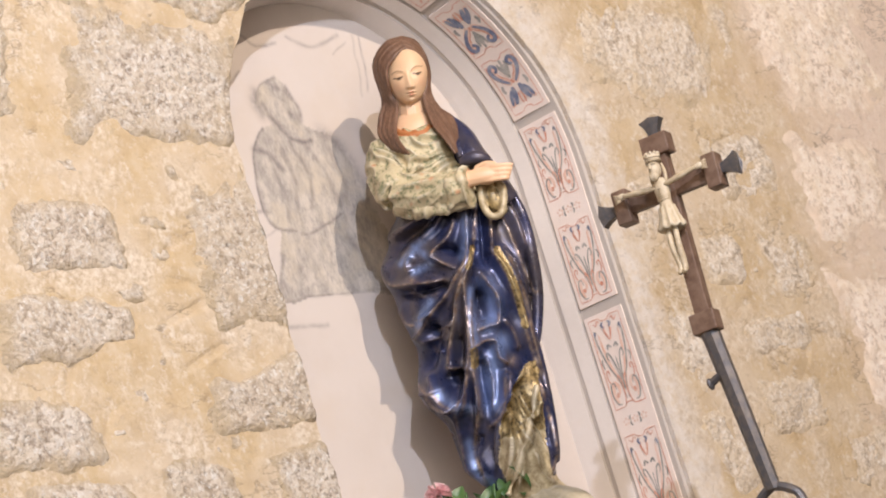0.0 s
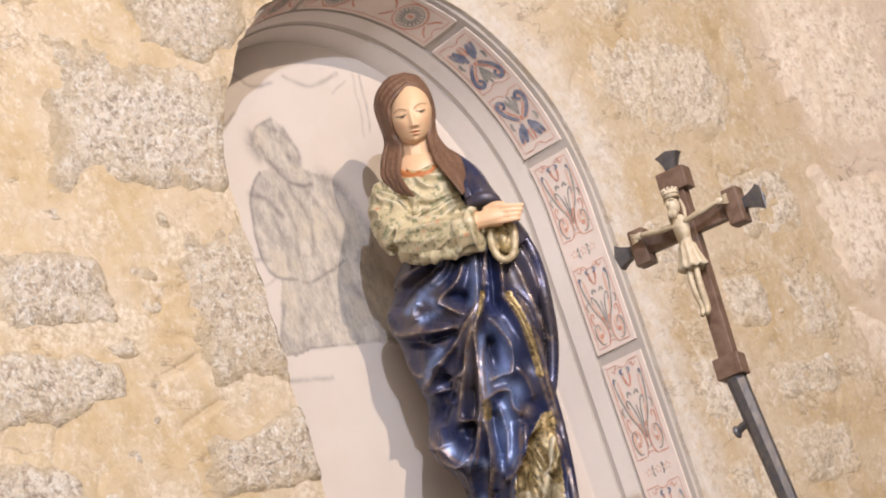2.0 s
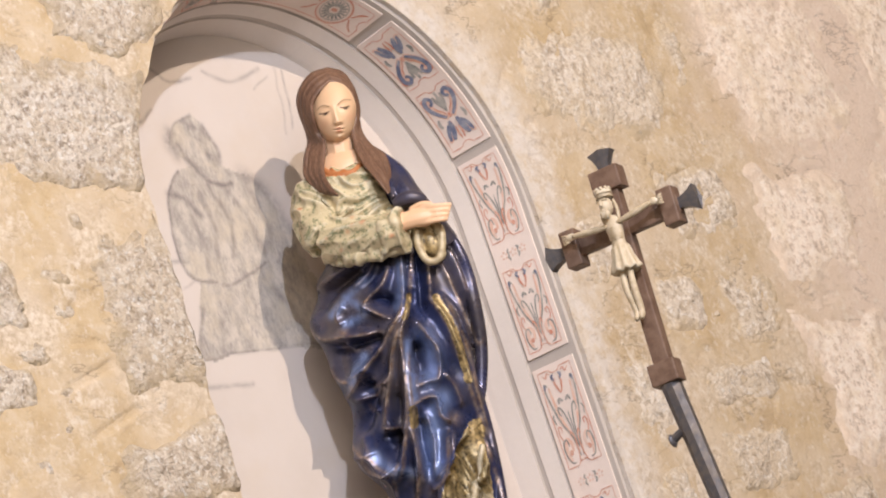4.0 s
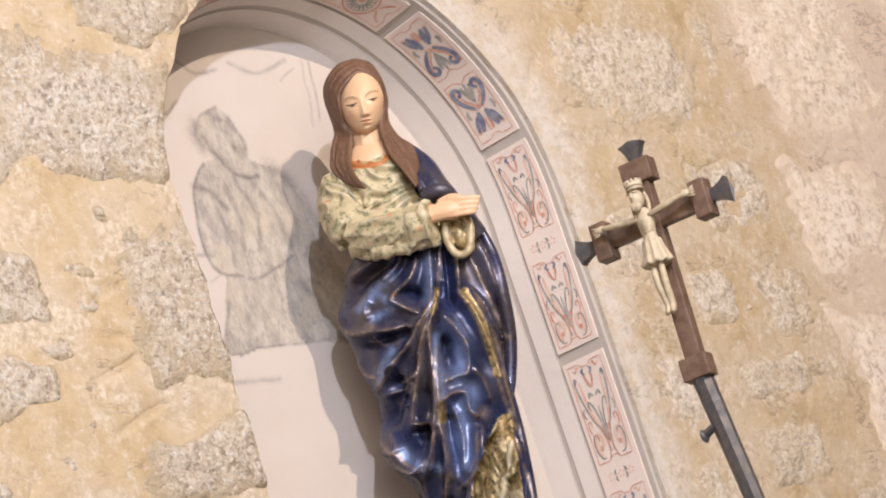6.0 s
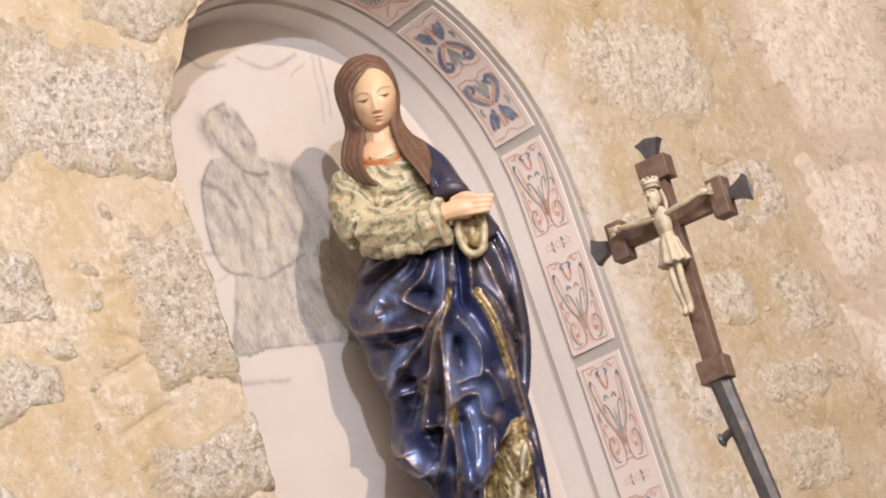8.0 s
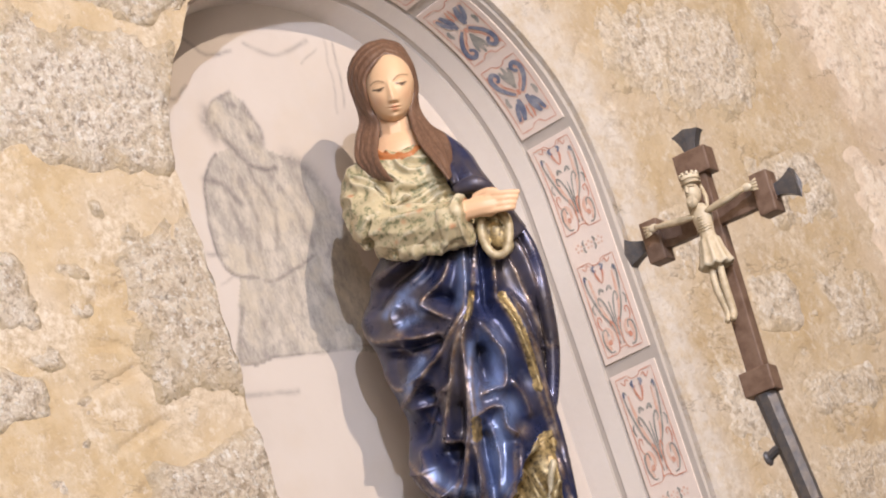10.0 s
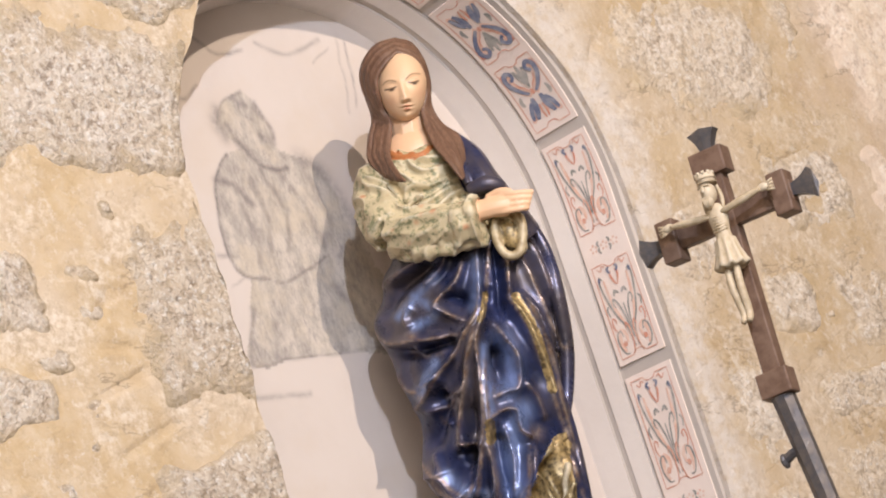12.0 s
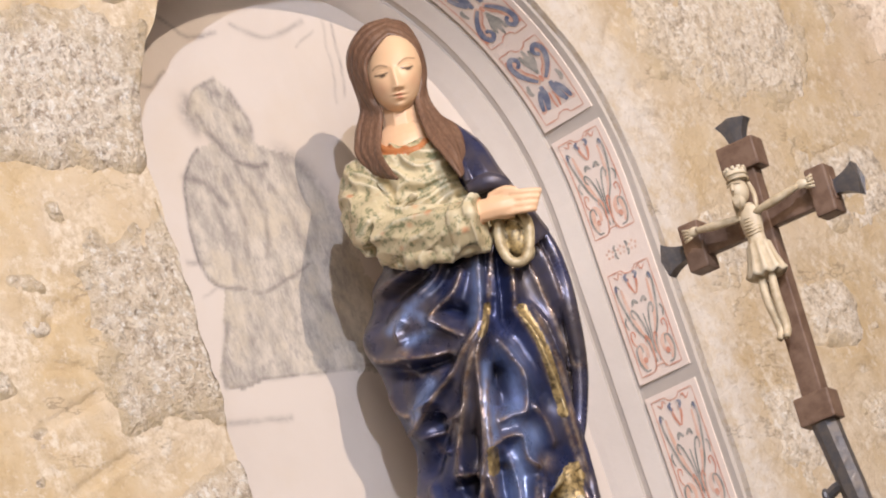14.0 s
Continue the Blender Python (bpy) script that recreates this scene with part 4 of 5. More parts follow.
def statue_body():
    c = Carving()
    fold, rod, lump = c.fold, c.rod, c.lump
    # mantle: a turned core with its drapery pushed out and in
    h0, h1, nh, nq = -0.02, 0.80, 270, 300
    bm, rings = c.bm("mantle"), []
    for i in range(nh + 1):
        h = h0 + (h1 - h0) * i / nh
        left, right, deep = girth(h)
        q = np.arange(nq) * math.tau / nq
        u, v = (left + right) / 2 + (right - left) / 2 * np.cos(q), deep * np.sin(q) * np.where(np.sin(q) < 0, 1, 0.75)
        push = DRAPE.relief(np.stack([u, np.full(nq, h)], -1)) * np.where(np.sin(q) < 0.25, 1, 0) - 0.026
        u, v = u + push * np.cos(q) * (0.15 + 0.85 * np.abs(np.sin(q))), v + push * np.minimum(np.sin(q), 0)
        rings.append([bm.verts.new((a, b, h + RISE * min(b, 0.0))) for a, b in zip(u.tolist(), v.tolist())])
    for a, b in zip(rings, rings[1:]):
        for k in range(nq):
            bm.faces.new((a[k], a[(k + 1) % nq], b[(k + 1) % nq], b[k]))
    bm.faces.new(rings[0][::-1])
    bm.faces.new(rings[-1])
    bm, rings = c.bm("sleeve"), []
    for i in range(11):
        h = 0.790 + 0.210 * i / 10
        left, right, deep = girth(h)
        rings.append([bm.verts.new(((left + right) / 2 + (right - left) / 2 * math.cos(q), deep * math.sin(q), h + RISE * deep * min(0, math.sin(q)))) for q in (math.tau * k / 40 for k in range(40))])
    for a, b in zip(rings, rings[1:]):
        for k in range(40):
            bm.faces.new((a[k], a[(k + 1) % 40], b[(k + 1) % 40], b[k]))
    bm.faces.new(rings[0][::-1])
    bm.faces.new(rings[-1])
    # hanging edge of the mantle beside the gown
    fold("mantle", 0.016, (0.118, 0.760), (0.126, 0.700), (0.122, 0.621), (0.106, 0.509), (0.076, 0.415), (0.053, 0.366))
    fold("mantle", 0.013, (0.066, 0.390), (0.058, 0.300), (0.045, 0.200), (0.034, 0.130), (0.026, 0.092), out=0.004, taper=True)
    fold("gown", 0.0065, (0.034, 0.285), (-0.015, 0.193), (-0.065, 0.114), (-0.107, 0.058), out=0.010)
    fold("mantle", 0.0075, (0.020, 0.340), (-0.034, 0.285), (-0.088, 0.210), (-0.112, 0.134), out=0.006)
    # arm, cuff, joined palms, the far sleeve's mouth
    rod("sleeve", 0.050, (-0.140, 0.950, -0.02), (-0.158, 0.890, -0.06), (-0.145, 0.838, -0.10))
    rod("sleeve", 0.047, (-0.145, 0.836, -0.10), (-0.082, 0.817, -0.13), (-0.001, 0.806, -0.15))
    rod("sleeve", 0.050, (-0.020, 0.807, -0.148), (0.014, 0.804, -0.155))
    rod("sleeve", 0.0515, (0.012, 0.804, -0.155), (0.020, 0.803, -0.157))
    for radius, out, pts in ((0.009, 0.012, ((-0.177, 0.931), (-0.124, 0.940), (-0.071, 0.935))), (0.010, 0.050, ((-0.150, 0.850), (-0.072, 0.852), (0.010, 0.848))), (0.011, 0.050, ((-0.165, 0.800), (-0.094, 0.776), (0.002, 0.764))),
                             (0.009, 0.045, ((-0.165, 0.886), (-0.116, 0.872), (-0.071, 0.894))), (0.009, 0.060, ((-0.110, 0.795), (-0.055, 0.823), (0.010, 0.824))),
                             (0.008, 0.058, ((-0.120, 0.850), (-0.100, 0.815), (-0.115, 0.780))), (0.008, 0.060, ((-0.060, 0.858), (-0.050, 0.820), (-0.065, 0.775))), (0.007, 0.062, ((-0.020, 0.850), (-0.024, 0.812), (-0.034, 0.768))),
                             (0.007, 0.050, ((-0.150, 0.830), (-0.130, 0.800), (-0.135, 0.775)))):
        fold("sleeve", radius * 1.25, *pts, out=out - 0.008)
    rod("skin", 0.021, (0.022, 0.822, -0.158), (0.060, 0.819, -0.162), (0.085, 0.815, -0.160), flat_by=0.7)
    lump("skin", (0.068, 0.818, -0.158), (0.030, 0.014, 0.024), 15)
    for k in range(4):
        rod("skin", 0.0058, (0.074 - 0.003 * k, 0.839 - 0.0115 * k, -0.166), (0.110 - 0.002 * k, 0.831 - 0.0108 * k, -0.170), (0.139 - 0.006 * k, 0.823 - 0.0092 * k, -0.163))
    rod("skin", 0.0068, (0.048, 0.842, -0.160), (0.078, 0.846, -0.166), (0.098, 0.838, -0.168))
    lump("sleeve", (0.070, 0.765, -0.105), (0.034, 0.024, 0.050), -6)
    rod("gown", 0.0095, (0.050, 0.795, -0.132), (0.041, 0.752, -0.133), (0.052, 0.718, -0.132), (0.078, 0.719, -0.131), (0.098, 0.765, -0.128), (0.092, 0.800, -0.126))
    lump("gilt", (0.069, 0.757, -0.122), (0.020, 0.012, 0.032), -6)
    rod("mantle", 0.036, (0.004, 0.975, -0.01), (0.036, 0.927, -0.05), (0.050, 0.875, -0.085), (0.078, 0.80, -0.080), (0.098, 0.74, -0.06))
    rod("mantle", 0.018, (0.018, 0.866, -0.130), (0.058, 0.868, -0.138), (0.088, 0.850, -0.130), taper=True)
    rod("mantle", 0.010, (0.006, 0.975, -0.048), (0.022, 0.930, -0.088), (0.022, 0.880, -0.118), taper=True)
    # breast and collar
    lump("sleeve", (-0.065, 0.915, -0.055), (0.085, 0.055, 0.075))
    fold("collar", 0.009, (-0.110, 1.000), (-0.091, 0.976), (-0.050, 0.966), (-0.022, 0.978), out=0.012)
    lump("base", (-0.03, -0.045, -0.03), (0.115, 0.10, 0.085))
    lump("base", (0.03, -0.045, -0.08), (0.06, 0.05, 0.070))
    return c.carve("statue_body", 0.0029, 1, True)


FACE_KEYS = ("sheen", "crest", "line", "brow", "lip", "blush")


def statue_face():
    """The face as a carved shell: an egg with its features pushed out, painted lids, brows and lips."""
    nq, nh = 230, 210
    q, b = np.meshgrid(np.radians(np.linspace(-112, 112, nq + 1)), np.radians(np.linspace(-89, 89, nh + 1)), indexing="ij")
    up = np.sin(b)
    h = 1.116 + np.where(up > 0, 0.078, 0.0715) * up
    wide = 0.0515 * np.cos(b) * np.where(up < 0, 1 - 0.07 * np.sin(np.pi * np.minimum(1, -up)), 1)
    u = -0.0405 + 0.12 * (h - 1.116) + wide * np.sin(q)
    v = -0.048 - 0.056 * np.cos(b) ** 0.92 * np.cos(q)

    def dab(cu, ch, su, sh, slope=0.0):
        return np.exp(-((u - cu) / su) ** 2 - ((h - ch - slope * (u - cu)) / sh) ** 2)

    def near(*pts):
        return line_distance(np.stack([u.ravel(), h.ravel()], -1), np.array([p[:2] for p in smooth_line([(x, z, 0) for x, z in pts], 8)]))[0].reshape(u.shape)

    # nose: a ridge that rises to the tip and ends in a soft underside
    k = np.clip((1.127 - h) / 0.040, 0, 1)
    end = np.clip((h - 1.0765) / 0.0125, 0, 1)
    end = end * end * (3 - 2 * end)
    start = np.clip((1.136 - h) / 0.014, 0, 1)
    out = (0.0030 + 0.0078 * k ** 1.5) * np.exp(-((u + 0.0412) / (0.0054 + 0.0034 * k)) ** 2) * end * start
    out += 0.0022 * dab(-0.0485, 1.0870, 0.0038, 0.0042) + 0.0022 * dab(-0.0342, 1.0860, 0.0038, 0.0042)
    for cu, ch, su in ((-0.0638, 1.1212, 0.0125), (-0.0160, 1.1190, 0.0110)):
        out += -0.0058 * dab(cu, ch + 0.0010, 1.2 * su, 0.0085) + 0.0062 * dab(cu, ch - 0.0004, 0.80 * su, 0.0052)
        out += -0.0012 * dab(cu, ch - 0.0052, su, 0.0016)
    out += 0.0016 * np.exp(-(near((-0.0760, 1.1320), (-0.0640, 1.1352), (-0.0500, 1.1290)) / 0.005) ** 2) + 0.0016 * np.exp(-(near((-0.0290, 1.1275), (-0.0150, 1.1330), (0.0000, 1.1285)) / 0.005) ** 2)
    out += 0.0030 * dab(-0.070, 1.097, 0.016, 0.015) + 0.0030 * dab(-0.013, 1.093, 0.014, 0.015)
    lean = -0.15
    out += 0.0042 * dab(-0.0440, 1.0748, 0.0100, 0.0028, lean) + 0.0046 * dab(-0.0450, 1.0672, 0.0080, 0.0030, lean) - 0.0024 * dab(-0.0440, 1.0713, 0.0115, 0.0012, lean)
    out += -0.0018 * dab(-0.0435, 1.0800, 0.0022, 0.0030) - 0.0020 * dab(-0.0460, 1.0605, 0.0090, 0.0030) + 0.0050 * dab(-0.0490, 1.0540, 0.0120, 0.0090)
    v = v - out * np.clip(np.cos(q), 0, 1)

    marks = {"sheen": 0 * u, "crest": 0 * u}
    lids = [((-0.0752, 1.1196), (-0.0700, 1.1178), (-0.0625, 1.1165), (-0.0530, 1.1172)), ((-0.0262, 1.1185), (-0.0200, 1.1158), (-0.0140, 1.1145), (-0.0066, 1.1150))]
    marks["line"] = np.clip(np.maximum.reduce([np.exp(-(near(*lid) / 0.0018) ** 2) for lid in lids] + [1.5 * dab(-0.0620, 1.1146, 0.0056, 0.0026), 1.5 * dab(-0.0145, 1.1126, 0.0050, 0.0026)]), 0, 1)
    creases = [((-0.0745, 1.1238), (-0.0640, 1.1248), (-0.0540, 1.1212)), ((-0.0250, 1.1222), (-0.0160, 1.1232), (-0.0070, 1.1200))]
    marks["brow"] = np.maximum.reduce([np.exp(-(near((-0.0765, 1.1310), (-0.0700, 1.1345), (-0.0600, 1.1345), (-0.0495, 1.1285)) / 0.0013) ** 2), np.exp(-(near((-0.0290, 1.1262), (-0.0210, 1.1312), (-0.0110, 1.1325), (0.0010, 1.1285)) / 0.0013) ** 2)]
                                      + [0.45 * np.exp(-(near(*c) / 0.0008) ** 2) for c in creases]
                                      + [0.6 * dab(-0.0478, 1.0838, 0.0020, 0.0010), 0.6 * dab(-0.0352, 1.0828, 0.0020, 0.0010), 0.75 * np.exp(-(near((-0.0555, 1.0735), (-0.0440, 1.0712), (-0.0330, 1.0700)) / 0.0008) ** 2)])
    marks["lip"] = np.clip(1.6 * np.maximum(dab(-0.0440, 1.0742, 0.0090, 0.0024, lean), dab(-0.0450, 1.0680, 0.0072, 0.0030, lean)) - 0.35, 0, 1)
    marks["blush"] = np.maximum(dab(-0.072, 1.094, 0.015, 0.013), dab(-0.010, 1.090, 0.013, 0.013))
    bm = bmesh.new()
    verts = [bm.verts.new((x, y, z + RISE * y)) for x, y, z in zip(u.ravel().tolist(), v.ravel().tolist(), h.ravel().tolist())]
    for i in range(nq):
        for j in range(nh):
            a = i * (nh + 1) + j
            bm.faces.new((verts[a], verts[a + nh + 1], verts[a + nh + 2], verts[a + 1]))
    me = bpy.data.meshes.new("face")
    bm.to_mesh(me)
    bm.free()
    for key in FACE_KEYS:
        me.attributes.new(key, "FLOAT", "POINT").data.foreach_set("value", marks[key].ravel().astype(np.float32))
    me.materials.append(TONES["face"])
    return me


def statue_head():
    c = Carving()
    rod, lump = c.rod, c.lump
    rod("skin", 0.0345, (-0.050, 1.075, -0.025), (-0.056, 1.030, -0.028), (-0.062, 0.985, -0.030))
    lump("skin", (-0.064, 0.968, -0.032), (0.064, 0.046, 0.062))
    # hair: locks from the parting to the shoulders, between the edge at the face and the outline
    low_h, low_v = (0.88, 0.925, 0.945, 0.985, 1.023, 1.056), (-0.150, -0.140, -0.128, -0.096, -0.070, -0.066)

    def lock(inner, outer, s, wave):
        pts = []
        for i, ((u0, h0), (u1, h1)) in enumerate(zip(inner, outer)):
            u, h = u0 + (u1 - u0) * s, h0 + (h1 - h0) * s
            skull = -0.018 - 0.072 * math.sqrt(max(0.0, 1 - ((u + 0.050) / 0.070) ** 2 - ((h - 1.140) / 0.085) ** 2))
            hang = float(np.interp(h, low_h, low_v)) * (1 - 0.32 * s)
            k = min(1.0, max(0.0, (h - 1.045) / 0.05))
            pts.append((u + wave * (0.0 if i < 4 else 0.0030) * math.sin(1.7 * i + 9 * s), h, hang + (skull - hang) * k - 0.0016 * math.sin(23 * s + wave)))
        return pts

    inner_l = [(-0.031, 1.186), (-0.0583, 1.171), (-0.0835, 1.149), (-0.0915, 1.117), (-0.0925, 1.080), (-0.0870, 1.055), (-0.0977, 1.023), (-0.110, 0.985), (-0.102, 0.945), (-0.0933, 0.925)]
    outer_l = [(-0.025, 1.219), (-0.0625, 1.2175), (-0.0940, 1.197), (-0.1120, 1.171), (-0.1165, 1.139), (-0.1155, 1.0753), (-0.138, 1.0345), (-0.150, 0.998), (-0.138, 0.962), (-0.128, 0.945)]
    inner_r = [(-0.031, 1.186), (-0.011, 1.171), (0.0052, 1.149), (0.0070, 1.121), (-0.0015, 1.087), (-0.0180, 1.055), (-0.0190, 1.022), (-0.0160, 0.980), (0.000, 0.936), (0.0145, 0.892)]
    outer_r = [(-0.025, 1.219), (0.0030, 1.199), (0.0140, 1.162), (0.0150, 1.128), (0.0090, 1.100), (-0.0020, 1.056), (0.011, 1.015), (0.034, 0.984), (0.034, 0.945), (0.0185, 0.903)]
    for k in range(24):
        s = k / 23
        rod("hair", 0.0050 + 0.0006 * math.sin(5.1 * k), *lock(inner_l, outer_l, s, math.sin(2.3 * k)), taper=True)
        rod("hair", 0.0050 + 0.0006 * math.sin(4.3 * k), *lock(inner_r, outer_r, s, math.sin(1.9 * k)), taper=True)
    lump("hair", (-0.048, 1.143, 0.012), (0.064, 0.072, 0.072), 6)
    lump("hair", (-0.046, 1.178, -0.026), (0.050, 0.046, 0.036), 10)
    lump("hair", (-0.044, 1.120, -0.026), (0.053, 0.056, 0.064), 6)
    lump("hair", (-0.055, 1.06, 0.030), (0.052, 0.042, 0.10))
    return c.carve("statue_head", 0.0016, 2)


def make_statue():
    pieces = [statue_body(), statue_head(), statue_face()]
    bm, materials = bmesh.new(), []
    for piece in pieces:
        for key in FACE_KEYS:
            if key not in piece.attributes:
                piece.attributes.new(key, "FLOAT", "POINT")
        first = len(bm.faces)
        bm.from_mesh(piece)
        bm.faces.ensure_lookup_table()
        for f in bm.faces[first:]:
            f.material_index += len(materials)
        materials += list(piece.materials)
    ob = link_mesh("statue", bm, materials)
    ob.matrix_world = pose(-0.018, -0.010, 2.487, 0, 0, -48.6)
    for piece in pieces:
        bpy.data.meshes.remove(piece)
    return tagged(ob, "painted wooden standing statue in a blue gilt-edged mantle inside the niche", "statue")


make_statue()


# ---- the cross on its pole ----
def make_cross(place, turn, lean, size):
    holder = tagged(new("processional_cross"), "brown wooden cross with forged iron ends on an iron pole", "cross")
    back = pose(0, 0, 0, -6, 0, 0)

    def sway(bm):
        """The pole stands a little askew under the leaning head."""
        for v in bm.verts:
            v.co.x += 0.078 * (-0.36 - v.co.z)
            v.co.y -= 0.038
        return bm

    bm = bmesh.new()
    box(bm, (-0.020, 0, -0.36), (0.020, 0.032, 0.125), 0.003)
    part("upright_beam", bm, wood, holder, smooth=False).matrix_basis = back
    bm = bmesh.new()
    box(bm, (-0.150, 0.002, -0.022), (0.150, 0.024, 0.022), 0.003)
    part("cross_beam", bm, wood, holder, smooth=False).matrix_basis = back
    for x, z, wide, tall in ((0, 0.118, 0.074, 0.054), (-0.128, 0, 0.040, 0.088), (0.128, 0, 0.040, 0.088), (0, -0.352, 0.068, 0.052)):
        bm = bmesh.new()
        box(bm, (x - wide / 2, -0.010, z - tall / 2), (x + wide / 2, 0.034, z + tall / 2), 0.004)
        part("end_block", bm, wood, holder, smooth=False).matrix_basis = back
    for tilt, x, z in ((0, 0, 0.140), (90, 0.146, 0), (-90, -0.146, 0)):
        bm, rings = bmesh.new(), []
        for k in range(7):
            h = 0.047 * k / 6
            w, d = 0.0125 + 0.0175 * (k / 6) ** 1.9, 0.009 + 0.004 * (k / 6)
            rings.append([bm.verts.new((sx * w, 0.014 + sy * d, h + (0.006 * (1 - abs(sx) * 1.2) if k == 6 else 0))) for sx, sy in ((-1, -1), (0, -1.15), (1, -1), (1, 1), (0, 1.15), (-1, 1))])
        for a, b in zip(rings, rings[1:]):
            for k in range(6):
                bm.faces.new((a[k], a[(k + 1) % 6], b[(k + 1) % 6], b[k]))
        bm.faces.new(rings[0][::-1])
        bm.faces.new(rings[-1])
        flare = part("iron_flare", bm, iron, holder, "dark forged iron flare", smooth=False)
        flare.matrix_basis = back @ pose(x, 0, z, 0, tilt, 0)
    # pole: hammered bar, faceted
    bm, rings = bmesh.new(), []
    for k in range(31):
        h = -0.36 - 0.43 * k / 30
        w = 0.0235 + 0.0006 * noise.noise((k * 0.37, 0, 0)) - 0.004 * k / 30
        rings.append([bm.verts.new((w * math.cos(q) * 1.05, 0.016 + w * math.sin(q), h)) for q in (math.tau * (j + 0.5) / 8 for j in range(8))])
    for a, b in zip(rings, rings[1:]):
        for k in range(8):
            bm.faces.new((a[k], b[k], b[(k + 1) % 8], a[(k + 1) % 8]))
    bm.faces.new(rings[0])
    bm.faces.new(rings[-1][::-1])
    part("pole", sway(bm), iron, holder, smooth=False)
    bm = bmesh.new()
    tube(bm, [Vector((x, 0.012, z)) for x, z in ((-0.012, -0.485), (-0.03, -0.489), (-0.046, -0.496))], 0.010, 8, False)
    ball(bm, (-0.048, 0.012, -0.497), (0.008, 0.014, 0.016), None, 12)
    part("lug", sway(bm), iron, holder, "forged iron lug", smooth=False)
    for side in (-1, 1):
        bm = bmesh.new()
        tube(bm, smooth_line([(0, 0.016, -0.782), (side * 0.028, 0.016, -0.794), (side * 0.056, 0.016, -0.818), (side * 0.058, 0.016, -0.86), (side * 0.025, 0.016, -0.90), (0, 0.016, -0.91)], 4), 0.012, 8, False)
        part("fork_arm", sway(bm), iron, holder, smooth=False)
    foot = place[2] / size
    bm = bmesh.new()
    tube(bm, [Vector((0, 0.016, -0.905)), Vector((0, 0.016, -foot + 0.03))], 0.014, 10, False)
    part("stand_rod", sway(bm), iron, holder, smooth=False)
    bm = bmesh.new()
    bmesh.ops.create_cone(bm, cap_ends=True, segments=32, radius1=0.17, radius2=0.15, depth=0.04, matrix=Matrix.Translation((0, 0.016, -foot + 0.02)))
    part("stand_foot", sway(bm), iron, holder, smooth=False)
    # the small carved figure, one plain mesh
    bm = bmesh.new()
    ball(bm, (0.002, -0.034, 0.040), (0.015, 0.017, 0.021), None, 20)
    ball(bm, (0.000, -0.040, 0.024), (0.010, 0.010, 0.013), None, 16)
    bmesh.ops.create_cone(bm, cap_ends=True, segments=20, radius1=0.0165, radius2=0.0185, depth=0.017, matrix=Matrix.Translation((0.003, -0.032, 0.066)))
    for k in range(10):
        q = math.tau * k / 10
        box(bm, (0.003 + 0.0165 * math.cos(q) - 0.0025, -0.032 + 0.0165 * math.sin(q) - 0.0025, 0.072), (0.003 + 0.0165 * math.cos(q) + 0.0025, -0.032 + 0.0165 * math.sin(q) + 0.0025, 0.079))
    for side in (-1, 1):
        tube(bm, smooth_line([(side * 0.012, -0.026, 0.000), (side * 0.056, -0.027, 0.005), (side * 0.100, -0.022, 0.013)], 6), 0.0074, 10, True)
        ball(bm, (side * 0.106, -0.020, 0.014), (0.012, 0.005, 0.008), None, 12)
        for k in range(4):
            tube(bm, [Vector((side * 0.112, -0.020, 0.006 + 0.004 * k)), Vector((side * 0.128, -0.019, 0.003 + 0.0065 * k))], 0.0025, 6, False)
        tube(bm, smooth_line([(side * 0.010, -0.022, -0.090), (side * 0.009, -0.030, -0.140), (side * 0.0055, -0.020, -0.192), (side * 0.0065, -0.032, -0.212)], 5), 0.0082, 10, True)
        tube(bm, smooth_line([(side * 0.014, -0.018, 0.055), (side * 0.019, -0.020, 0.030), (side * 0.018, -0.024, 0.004)], 4), 0.0045, 8, True)
    rings = []
    for z, rx, ry in ((0.020, 0.010, 0.010), (0.008, 0.021, 0.013), (-0.010, 0.020, 0.014), (-0.034, 0.0155, 0.012), (-0.046, 0.0165, 0.013), (-0.050, 0.0195, 0.016), (-0.072, 0.0235, 0.019), (-0.095, 0.030, 0.024), (-0.103, 0.034, 0.027), (-0.104, 0.020, 0.014)):
        ring = []
        for k in range(36):
            q = math.tau * k / 36
            f = 1 + (0.13 * math.sin(9 * q) if z < -0.048 else 0.0)
            ring.append(bm.verts.new((rx * f * math.cos(q), -0.020 + ry * f * math.sin(q), z + (0.003 * math.sin(9 * q) if z < -0.08 else 0))))
        rings.append(ring)
    for a, b in zip(rings, rings[1:]):
        for k in range(36):
            bm.faces.new((a[k], b[k], b[(k + 1) % 36], a[(k + 1) % 36]))
    bm.faces.new(rings[0])
    bm.faces.new(rings[-1][::-1])
    # brow, nose, beard strands, crown rim
    tube(bm, smooth_line([(0.000, -0.050, 0.050), (0.000, -0.054, 0.042), (0.000, -0.055, 0.037)], 4), 0.003, 6, False)
    tube(bm, smooth_line([(-0.012, -0.046, 0.049), (0.001, -0.052, 0.051), (0.014, -0.046, 0.049)], 4), 0.0018, 6, False)
    for k in range(5):
        tube(bm, smooth_line([(-0.008 + 0.004 * k, -0.049, 0.031), (-0.005 + 0.0025 * k, -0.051, 0.018), (-0.002 + 0.001 * k, -0.046, 0.009)], 4), 0.0019, 6, True)
    for z in (0.058, 0.066):
        tube(bm, [Vector((0.003 + 0.0185 * math.cos(q), -0.032 + 0.0185 * math.sin(q), z)) for q in (math.tau * k / 24 for k in range(25))], 0.0016, 6, False)
    for k in range(6):
        tube(bm, smooth_line([(-0.016, -0.026, -0.004 - 0.0055 * k), (0, -0.0345, -0.007 - 0.0055 * k), (0.016, -0.026, -0.004 - 0.0055 * k)], 4), 0.0014, 6, False)
